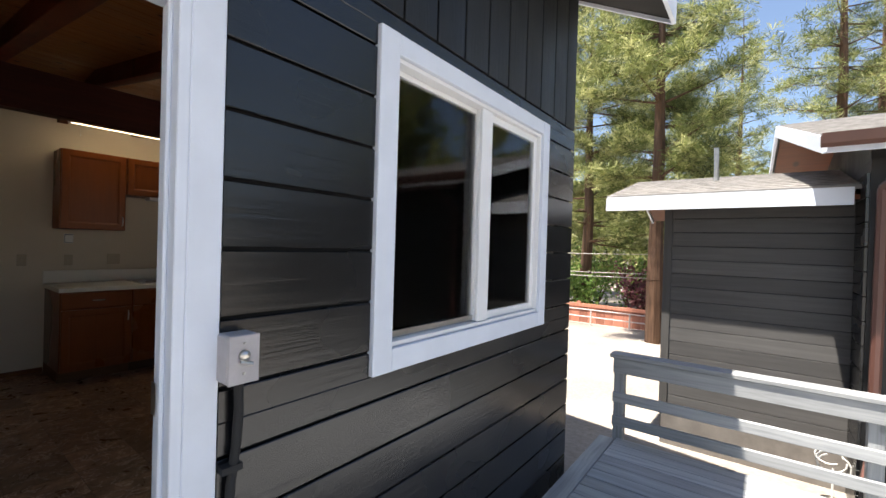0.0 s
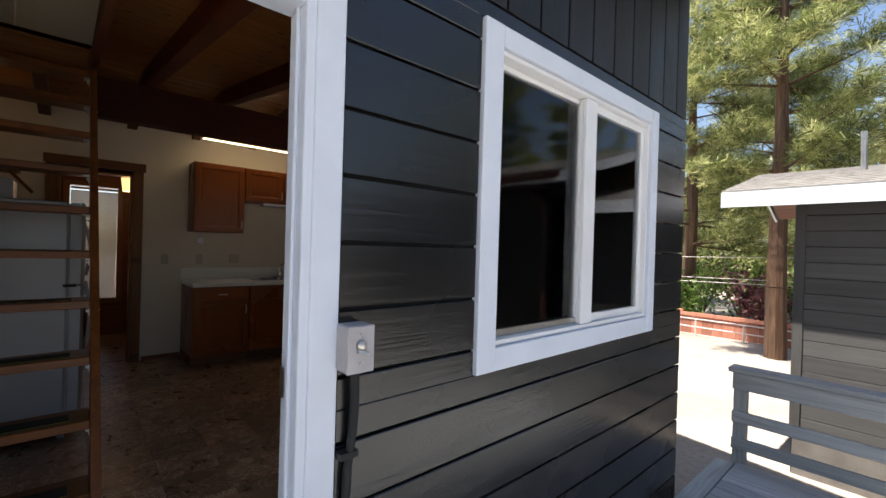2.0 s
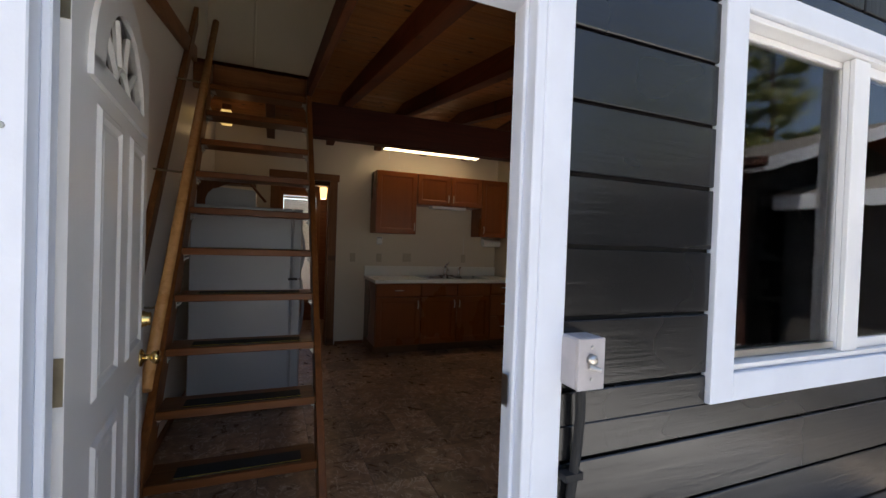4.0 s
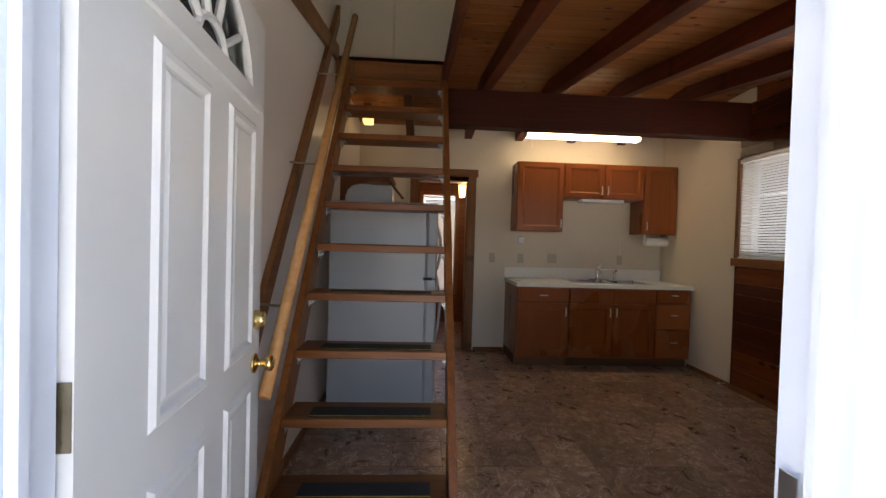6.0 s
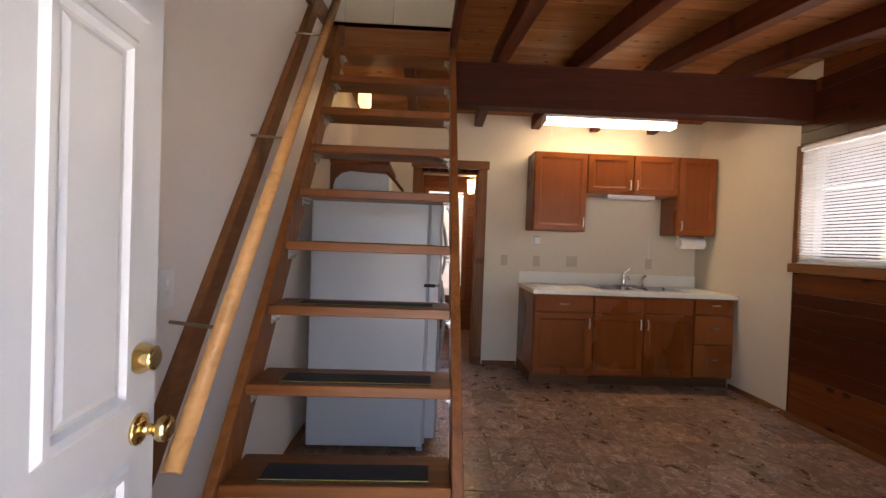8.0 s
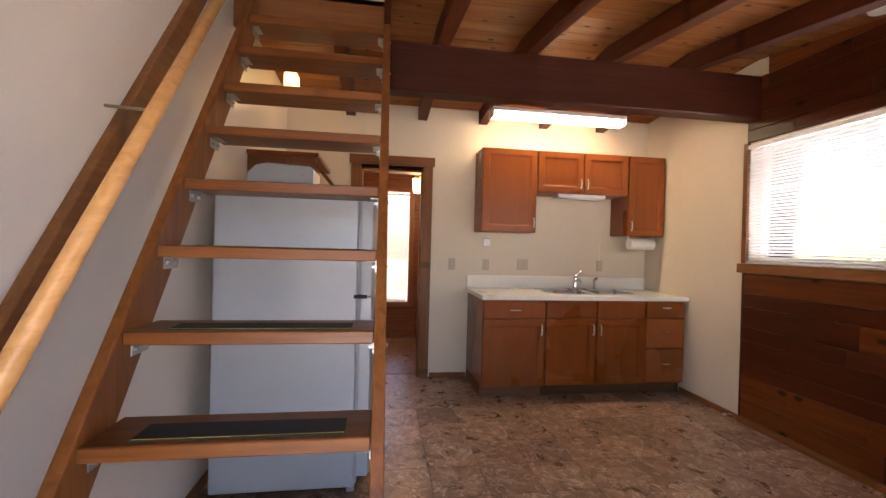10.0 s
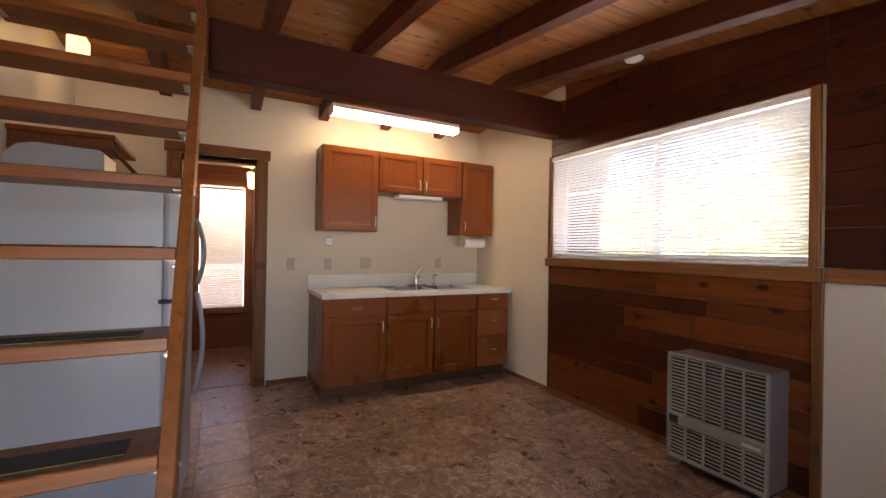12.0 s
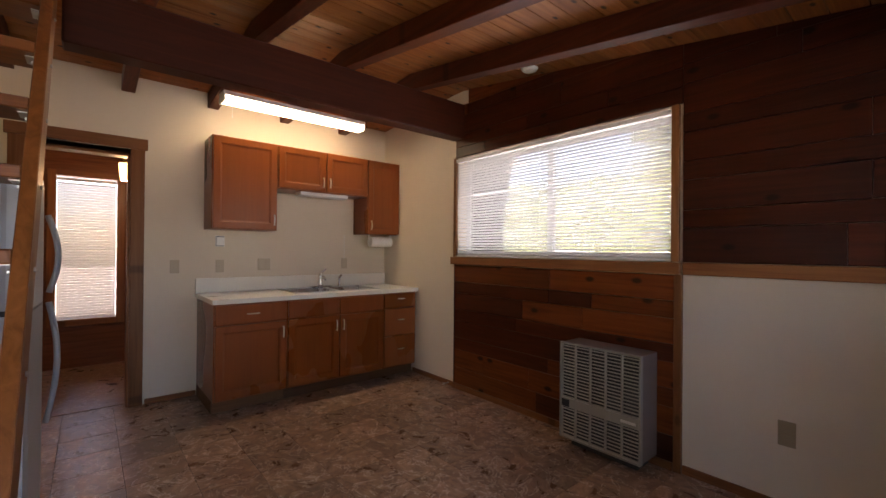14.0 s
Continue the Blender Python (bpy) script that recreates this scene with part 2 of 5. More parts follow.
YELLOW = paint("yellow line", (0.65, 0.48, 0.05), 0.6)
HEATER_M = paint("beige-grey heater enamel", (0.28, 0.26, 0.22), 0.42, 0.05, 0.15)
HEATER_DK = paint("dark heater inside", (0.015, 0.014, 0.014), 0.7)
HEATER_TOP = paint("brown heater casing", (0.16, 0.12, 0.10), 0.4, 0.08, 0.15)
PLASTIC = paint("almond plastic", (0.47, 0.40, 0.29), 0.4, 0.03, 0.03)
PLASTIC_D = paint("aged beige plastic", (0.30, 0.25, 0.16), 0.4, 0.04, 0.03)
PLATE_W = paint("white plastic plate", (0.76, 0.76, 0.74), 0.35, 0.03, 0.02)
BOX_GREY = paint("weathered grey plastic", (0.40, 0.38, 0.39), 0.5, 0.12, 0.2, 14)
PAPER = paint("paper towel", (0.8, 0.79, 0.76), 0.9, 0.03, 0.5, 30)


def blind_mat():
    """Thin white slat that lets some daylight through."""
    m, nt, b = start("white blind slat")
    b.inputs["Base Color"].default_value = (0.80, 0.80, 0.78, 1)
    b.inputs["Roughness"].default_value = 0.45
    tl = nt.nodes.new("ShaderNodeBsdfTranslucent")
    tl.inputs[0].default_value = (0.85, 0.85, 0.84, 1)
    mx = nt.nodes.new("ShaderNodeMixShader")
    mx.inputs[0].default_value = 0.07
    nt.links.new(b.outputs[0], mx.inputs[1])
    nt.links.new(tl.outputs[0], mx.inputs[2])
    nt.links.new(mx.outputs[0], nt.nodes["Material Output"].inputs[0])
    return m


BLIND = blind_mat()
GLASS = glass_mat("window glass")
TILE = tile_mat()
GROUT = paint("dark grout", (0.035, 0.028, 0.022), 0.8)
GROUND = ground_mat()
DECKWOOD = wood("grey painted deck board", (0.1972, 0.2059, 0.2128), (0.3132, 0.326, 0.336), (0.4176, 0.429, 0.4368), "x", 0.55, 0.5, 0.12, 0.5)
DECKWOOD_Y = wood("grey painted edge board", (0.1972, 0.2059, 0.2128), (0.3132, 0.326, 0.336), (0.4176, 0.429, 0.4368), "y", 0.55, 0.4, 0.12, 0.5)
DECKWOOD_Z = wood("grey painted post", (0.1856, 0.1945, 0.2016), (0.29, 0.3032, 0.3136), (0.3828, 0.3946, 0.4032), "z", 0.55, 0.4, 0.12, 0.5)
SHINGLE = paint("grey asphalt shingle", (0.27, 0.26, 0.25), 0.95, 0.25, 1.0, 9, fine=90)
GUTTER = paint("brown gutter metal", (0.10, 0.045, 0.035), 0.4)
REDFENCE = wood("red-brown fence stain", (0.30, 0.115, 0.075), (0.40, 0.17, 0.115), (0.48, 0.22, 0.155), "z", 0.7)
STUCCO = paint("grey-brown stucco", (0.17, 0.155, 0.14), 0.9, 0.2, 0.8, 6, fine=60)
PIPE_PALE = paint("pale galvanised pipe", (0.55, 0.50, 0.47), 0.5, 0.1)
BARK = wood("pine bark", (0.05, 0.03, 0.02), (0.12, 0.07, 0.045), (0.22, 0.13, 0.08), "z", 0.95, 0.0, 0.1, 1.0)
NEEDLES = needle_mat("pine needles", (0.045, 0.06, 0.018), (0.22, 0.26, 0.075), (0.56, 0.55, 0.25))
SHRUB_G = needle_mat("bright green leaves", (0.08, 0.15, 0.03), (0.18, 0.30, 0.07), (0.34, 0.46, 0.13))
SHRUB_R = needle_mat("plum red leaves", (0.10, 0.03, 0.035), (0.19, 0.07, 0.08), (0.34, 0.16, 0.16))
TUBE = glow("fluorescent diffuser", (1.0, 0.82, 0.50), 1.25)
SCONCE = glow("warm lamp glass", (1.0, 0.62, 0.22), 0.6)
SCONCE2 = glow("yellow lamp shade", (1.0, 0.66, 0.2), 0.15)


# ---- building helpers ----
def box(bm, x0, x1, y0, y1, z0, z1, bev=0.0):
    before = set(bm.edges) if bev else None
    v = [bm.verts.new(p) for p in ((x0, y0, z0), (x1, y0, z0), (x1, y1, z0), (x0, y1, z0), (x0, y0, z1), (x1, y0, z1), (x1, y1, z1), (x0, y1, z1))]
    for f in ((3, 2, 1, 0), (4, 5, 6, 7), (0, 1, 5, 4), (1, 2, 6, 5), (2, 3, 7, 6), (3, 0, 4, 7)):
        bm.faces.new([v[i] for i in f])
    if bev:
        bmesh.ops.bevel(bm, geom=[e for e in bm.edges if e not in before], offset=bev, segments=1, affect="EDGES")
    return v


def rod(bm, a, b, r0, r1=None, n=10):
    """A round bar from a to b."""
    a, b = Vector(a), Vector(b)
    r1 = r0 if r1 is None else r1
    q = (b - a).to_track_quat("Z", "Y").to_matrix().to_4x4()
    m = Matrix.Translation((a + b) / 2) @ q
    bmesh.ops.create_cone(bm, cap_ends=True, segments=n, radius1=r0, radius2=r1, depth=(b - a).length, matrix=m)


def lathe(bm, centre, axis, prof, n=16):
    """Turned shape: (distance along axis, radius) pairs."""
    c, ax = Vector(centre), Vector(axis).normalized()
    q = ax.to_track_quat("Z", "Y").to_matrix()
    rings = []
    for d, r in prof:
        rings.append([bm.verts.new(c + q @ Vector((r * math.cos(i * math.tau / n), r * math.sin(i * math.tau / n), d))) for i in range(n)])
    for a, b in zip(rings, rings[1:]):
        for i in range(n):
            f = bm.faces.new((a[i], a[(i + 1) % n], b[(i + 1) % n], b[i]))
            f.smooth = True
    bm.faces.new(rings[0][::-1])
    bm.faces.new(rings[-1])


def tube(bm, pts, r, n=10):
    """A round bar bent through points, as one skin."""
    pts = [Vector(p) for p in pts]
    rings = []
    for i, p in enumerate(pts):
        d = (pts[min(i + 1, len(pts) - 1)] - pts[max(i - 1, 0)]).normalized()
        q = d.to_track_quat("Z", "Y").to_matrix()
        if rings and (q @ Vector((1, 0, 0))).dot(last) < 0:
            q = q @ Matrix.Rotation(math.pi, 3, "Z")
        last = q @ Vector((1, 0, 0))
        rings.append([bm.verts.new(p + q @ Vector((r * math.cos(k * math.tau / n), r * math.sin(k * math.tau / n), 0))) for k in range(n)])
    for a, b in zip(rings, rings[1:]):
        for k in range(n):
            bm.faces.new((a[k], a[(k + 1) % n], b[(k + 1) % n], b[k])).smooth = True
    bm.faces.new(rings[0][::-1])
    bm.faces.new(rings[-1])


def prism(bm, poly, axis, lo, hi):
    """A flat outline, given in the two other axes in order, made thick along an axis."""
    def at(p, d):
        p = list(p)
        p.insert("xyz".index(axis), d)
        return bm.verts.new(p)
    a, b = [at(p, lo) for p in poly], [at(p, hi) for p in poly]
    n = len(poly)
    bm.faces.new(a)
    bm.faces.new(b[::-1])
    for i in range(n):
        bm.faces.new((a[i], b[i], b[(i + 1) % n], a[(i + 1) % n]))
    bmesh.ops.recalc_face_normals(bm, faces=bm.faces)


def meshed(name, bm, mat):
    me = bpy.data.meshes.new(name)
    bm.to_mesh(me)
    bm.free()
    me.materials.append(mat)
    return new(name, me)


def part(name, bm, mat, parent=None, label=""):
    ob = meshed(name, bm, mat)
    if parent is not None:
        ob.parent = parent
        base = parent.matrix_basis if parent.parent is None else parent.parent.matrix_basis
        ob.matrix_parent_inverse = base.inverted() if parent.parent is None else Matrix()
    return tagged(ob, label)


def thing(name, at, label, category, group="", kind=""):
    e = new(name)
    e.empty_display_size = 0.1
    e.location = at
    return tagged(e, label, category, group, kind)


def slab(name, boxes, mat, label, kind="structure", category="", bev=0.0):
    bm = bmesh.new()
    for b in boxes:
        box(bm, *b, bev)
    return tagged(meshed(name, bm, mat), label, category, "", kind)


def bpart(name, b, mat, parent, label="", bev=0.0):
    bm = bmesh.new()
    box(bm, *b, bev)
    return part(name, bm, mat, parent, label)


# ---- large structure ----
XK, XF, XE, YL, YW, YC, ZC = -6.0, -1.515, -1.44, -0.75, 2.985, 3.38, 2.70  # kitchen wall, front wall inside and out, left wall, window wall, corner, ceiling
tagged(slab("ground", [(-60, 60, -60, 90, -1.2, -0.7)], GROUND, "pale dry sunlit dirt yard"), category="ground")
slab("floor_base", [(-7.9, -1.44, YL - 0.1, YC - 0.05, -0.2, -0.006)], GROUT, "dark subfloor under the vinyl tiles")
slab("foundation", [(-7.95, -1.46, YL - 0.12, YC - 0.02, -0.72, -0.2)], SIDING_CORE, "dark foundation under the cabin")
KD0, KD1, KDZ = -0.05, 0.565, 2.06  # kitchen doorway
slab("wall_kitchen", [(-6.12, XK, YL, KD0, 0, ZC), (-6.12, XK, KD1, YW, 0, ZC), (-6.12, XK, KD0, KD1, KDZ, ZC)], WALL, "cream painted kitchen wall with a doorway")
slab("wall_left", [(-7.9, XE, YL - 0.14, YL, -0.2, 5.2)], WALL_SAT, "off-white satin painted side wall beside the stair")
WX0, WX1, WZ0, WZ1 = -4.695, -2.785, 1.245, 2.165  # side window
slab("wall_window", [(-7.9, WX0, YW, YW + 0.16, -0.2, 3.6), (WX1, XE, YW, YW + 0.16, -0.2, 3.6), (WX0, WX1, YW, YW + 0.16, -0.2, WZ0), (WX0, WX1, YW, YW + 0.16, WZ1, 3.25), (WX0, -4.4, YW, YW + 0.16, 3.25, 3.6), (-2.9, WX1, YW, YW + 0.16, 3.25, 3.6)], WALL, "cream painted side wall with a wide window")
D0, D1, DZ = -0.605, 0.472, 2.06  # front door opening
V0, V1, VZ0, VZ1 = 1.29, 2.745, 0.965, 2.20  # front window opening
front = slab("wall_front", [(XF, XE, YL - 0.14, D0, -0.2, 3.5), (XF, XE, D0, D1, DZ, 3.5), (XF, XE, D1, V0, -0.2, 3.5), (XF, XE, V1, YC - 0.02, -0.2, 3.5),
                            (XF, XE, V0, V1, -0.2, VZ0), (XF, XE, V0, V1, VZ1, 3.5), (XF, XE, D0, D1, -0.2, 0.0)], SIDING_CORE, "front wall clad in charcoal boards")
slab("wall_front_lining", [(XF - 0.009, XF - 0.001, YL - 0.1, D0 - 0.02, 0, 3.5), (XF - 0.009, XF - 0.001, D0 - 0.02, D1 + 0.02, DZ + 0.02, 3.5), (XF - 0.009, XF - 0.001, D1 + 0.02, V0, 0, ZC),
                           (XF - 0.009, XF - 0.001, V1, YW, 0, ZC), (XF - 0.009, XF - 0.001, V0, V1, 0, VZ0), (XF - 0.009, XF - 0.001, V0, V1, VZ1, ZC)], WALL, "cream painted inside of the front wall")
XR, ZR = -4.67, 2.665  # top line of the joist undersides, over the beam


def joist_z(x):
    """Underside of the joists: falling to the front wall and, less, to the kitchen wall."""
    return ZR - 0.145 * (x - XR) if x > XR else ZR + 0.08 * (x - XR)


# boards seen from below as ceiling, open above the stair
JH, YO = 0.135, 0.19
bm = bmesh.new()
x = -5.995
while x < XF - 0.02:
    x1 = min(x + 0.135, XF - 0.013)
    lo = YL + 0.001 if x1 < -4.5 else YO
    xe = x1 - 0.006
    prism(bm, [(x, joist_z(x) + JH), (xe, joist_z(xe) + JH), (xe, joist_z(xe) + JH + 0.03), (x, joist_z(x) + JH + 0.03)], "y", lo, YW - 0.001)
    x += 0.135
tagged(meshed("ceiling", bm, DECKING), "knotty pine ceiling boards over dark joists", kind="structure")
bm = bmesh.new()
for a, b, lo in ((-6.0, XR, YL), (XR, -4.5, YL), (-4.5, XF - 0.013, YO)):
    prism(bm, [(a, joist_z(a) + JH + 0.032), (b, joist_z(b) + JH + 0.032), (b, joist_z(b) + JH + 0.06), (a, joist_z(a) + JH + 0.06)], "y", lo, YW)
tagged(meshed("loft_subfloor", bm, JOIST), "sheet over the ceiling boards", kind="structure")
slab("wall_loft", [(-5.32, -5.2, YL + 0.001, 1.6, ZC + 0.14, 4.15)], WALL, "cream painted wall of the loft above the stair")
slab("wall_back_upper", [(-6.12, XK, YL, YW, ZC + 0.001, 3.75)], WALL, "cream painted upper back wall")
bm = bmesh.new()
for sx in (1, -1):
    prism(bm, [(-3.85 + sx * 2.4, 3.655 - 0.03), (-3.85, 4.93 - 0.03), (-3.85, 4.93 - 0.005), (-3.85 + sx * 2.4, 3.655 - 0.005)], "y", YL + 0.002, YC - 0.17)
tagged(meshed("ceiling_loft", bm, WALL), "cream painted sloping ceiling of the loft", kind="structure")
bm = bmesh.new()
rod(bm, (-5.17, -0.32, 2.78), (-5.17, -0.32, 4.1), 0.012, n=8)
tagged(meshed("wall_pipe", bm, WALL), "thin cream painted pipe on the loft wall", "pipe")
# roof: two slopes with the ridge along y
bm = bmesh.new()
for sx in (1, -1):
    e0, r0 = (-3.85 + sx * 3.03, 3.32), (-3.85, 4.93)
    prism(bm, [(e0[0], e0[1]), (r0[0], r0[1]), (r0[0], r0[1] + 0.14), (e0[0], e0[1] + 0.14)], "y", -4.0, 3.87)
tagged(meshed("roof", bm, SIDING_CORE), "dark pitched cabin roof", kind="structure")
bm = bmesh.new()
prism(bm, [(-0.82, 3.29), (-3.85, 4.90), (-3.85, 5.08), (-0.82, 3.47)], "y", 3.872, 3.90)
prism(bm, [(-0.82, 3.29), (-0.79, 3.29), (-0.79, 3.47), (-0.82, 3.47)], "y", -4.0, 3.90)
tagged(meshed("fascia", bm, WHITE_TRIM), "white painted roof fascia", kind="structure")
bm = bmesh.new()
LW = (-4.4, -2.9, 3.25, 4.25)  # unseen loft window in the gable, added to light the loft


def roof_z(x):
    return 4.93 - 0.531 * abs(x + 3.85) - 0.005


for a, b in ((-6.85, LW[0]), (LW[1], -1.46)):
    pts = [(a, 3.6), (b, 3.6), (b, roof_z(b)), (a, roof_z(a))]
    prism(bm, pts, "y", YW + 0.01, YC - 0.03)
prism(bm, [(LW[0], LW[3]), (LW[1], LW[3]), (LW[1], roof_z(LW[1])), (-3.85, roof_z(-3.85)), (LW[0], roof_z(LW[0]))], "y", YW + 0.01, YC - 0.03)
tagged(meshed("wall_gable", bm, WALL), "gable wall of the loft with an added window opening", kind="structure")
# unseen eave slab, added to keep sun off the rear blind
slab("roof_rear", [(-8.9, -6.9, -1.2, 3.6, 2.75, 2.85)], SIDING_CORE, "unseen dark slab added to shade the rear window")
# rear room beyond the kitchen doorway
slab("wall_rear", [(-7.9, -7.78, YL, 0.04, 0, ZC), (-7.9, -7.78, 0.55, 1.0, 0, ZC), (-7.9, -7.78, 0.04, 0.55, 0, 0.52), (-7.9, -7.78, 0.04, 0.55, 2.06, ZC)], CEDAR_Y, "cedar boarded rear wall with a narrow window")
slab("wall_rear_side", [(-7.78, -6.12, 0.78, 0.9, 0, ZC)], CEDAR_X, "cedar boarded wall of the rear room")
slab("ceiling_rear", [(-7.9, -6.12, YL, 1.0, 2.45, 2.5)], CEDAR_X, "dark boarded ceiling of the rear room")

# ---- joists and beam ----
def joist(y0, y1, x0, x1, label):
    bm = bmesh.new()
    xs = [x for x in (x0, XR, x1) if x0 <= x <= x1]
    low = [(x, joist_z(x)) for x in xs]
    prism(bm, low + [(x, z + JH - 0.001) for x, z in low[::-1]], "y", y0, y1)
    bmesh.ops.bevel(bm, geom=list(bm.edges), offset=0.004, segments=1, affect="EDGES")
    tagged(meshed("joist", bm, JOIST), label, kind="structure")


for yl in (0.495, 1.11, 1.75, 2.38):
    joist(yl, yl + 0.09, -5.999, XF - 0.014, "dark stained fir ceiling joist")
joist(0.146, 0.188, -4.5, XF - 0.014, "dark stained edge joist beside the stair opening")
slab("beam", [(-4.74, -4.6, 0.19, YW - 0.002, 2.335, ZR - 0.012)], BEAM, "dark red-brown stained main beam", bev=0.008)
slab("stair_header", [(-4.56, -4.5, YL + 0.002, 0.144, 2.60, 2.84)], TRIM_Y, "stained board at the top of the stair", bev=0.004)
bm = bmesh.new()
prism(bm, [(-4.5, 2.80), (XF - 0.014, 2.80 - 0.15 * (XF + 4.486)), (XF - 0.014, 2.92 - 0.15 * (XF + 4.486)), (-4.5, 2.92)], "y", YL + 0.001, YL + 0.03)
tagged(meshed("trim_loft", bm, TRIM_X), "stained band board along the side wall", kind="structure")


# ---- exterior cladding of the cabin ----
def row_spans(z0, z1):
    """Runs of a siding row between door casing, window trim and corner."""
    spans = [(-4.0, -0.60)]
    if z1 > 0.87 and z0 < 2.285:
        spans += [(0.582, 1.176), (2.846, YC)]
    else:
        spans += [(0.582, YC)]
    return spans


def cladding():
    zs = [0.752 + 0.2062 * k for k in range(-6, 8)] + [2.36]
    for z0, z1 in zip(zs, zs[1:]):
        cuts = [z0, z1]
        for c in (0.862, 2.29):
            if z0 < c < z1:
                cuts = [z0, c, z1]
        for a, b in zip(cuts, cuts[1:]):
            for y0, y1 in row_spans(a + 0.001, b - 0.001):
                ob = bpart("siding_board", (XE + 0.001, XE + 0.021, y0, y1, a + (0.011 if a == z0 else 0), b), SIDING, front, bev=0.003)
    for k, y0 in enumerate([-4.0 + 0.232 * i for i in range(32)]):
        y1 = min(y0 + 0.219, YC)
        if y1 - y0 > 0.05:
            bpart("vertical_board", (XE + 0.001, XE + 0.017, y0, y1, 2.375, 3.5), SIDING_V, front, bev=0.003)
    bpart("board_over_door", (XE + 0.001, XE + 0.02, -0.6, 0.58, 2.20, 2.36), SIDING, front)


cladding()

# ---- front door frame ----
frame_ob = thing("door_frame", (XE, 0, 0), "white painted exterior door frame and casing", "door frame", kind="structure")
for nm, b in (("casing", (XE + 0.001, XE + 0.032, 0.486, 0.578, -0.2, 2.2)), ("casing", (XE + 0.001, XE + 0.032, -0.70, -0.586, -0.2, 2.2)), ("casing", (XE + 0.001, XE + 0.032, -0.585, 0.486, 2.085, 2.2)),
              ("jamb", (XF - 0.014, XE + 0.03, 0.455, 0.486, 0, 2.085)), ("jamb", (XF - 0.014, XE + 0.03, -0.604, -0.587, 0, 2.085)), ("jamb", (XF - 0.014, XE + 0.03, -0.586, 0.455, 2.05, 2.085)),
              ("door_stop", (-1.47, -1.45, 0.443, 0.455, 0, 2.05)), ("door_stop", (-1.47, -1.45, -0.587, -0.57, 0, 2.05))):
    bpart(nm, b, WHITE_TRIM, frame_ob, bev=0.003)
for z in (0.35, 0.95, 1.55):
    for y, x in ((-0.62, XE + 0.032),):
        bm = bmesh.new()
        lathe(bm, (x, y, z), (1, 0, 0), [(0, 0.0065), (0.002, 0.005)], 8)
        part("screw", bm, ZINC, frame_ob)
bpart("threshold", (XF - 0.02, XE + 0.06, -0.585, 0.486, 0.0, 0.018), ZINC, frame_ob, "worn metal threshold")
bpart("strike_plate", (-1.505, -1.475, 0.4415, 0.4428, 0.915, 1.005), NICKEL, frame_ob, "metal strike plate")
inner = thing("interior_casing", (XF, 0.5, 0), "stained pine casing inside the front door", "door casing", kind="structure")
bpart("casing", (XF - 0.022, XF - 0.010, 0.488, 0.56, 0, 2.15), TRIM_Z, inner, bev=0.003)
bpart("casing", (XF - 0.022, XF - 0.010, -0.68, -0.607, 0, 2.15), TRIM_Z, inner, bev=0.003)
bpart("casing", (XF - 0.022, XF - 0.010, -0.607, 0.475, 2.075, 2.15), TRIM_Y, inner, bev=0.003)


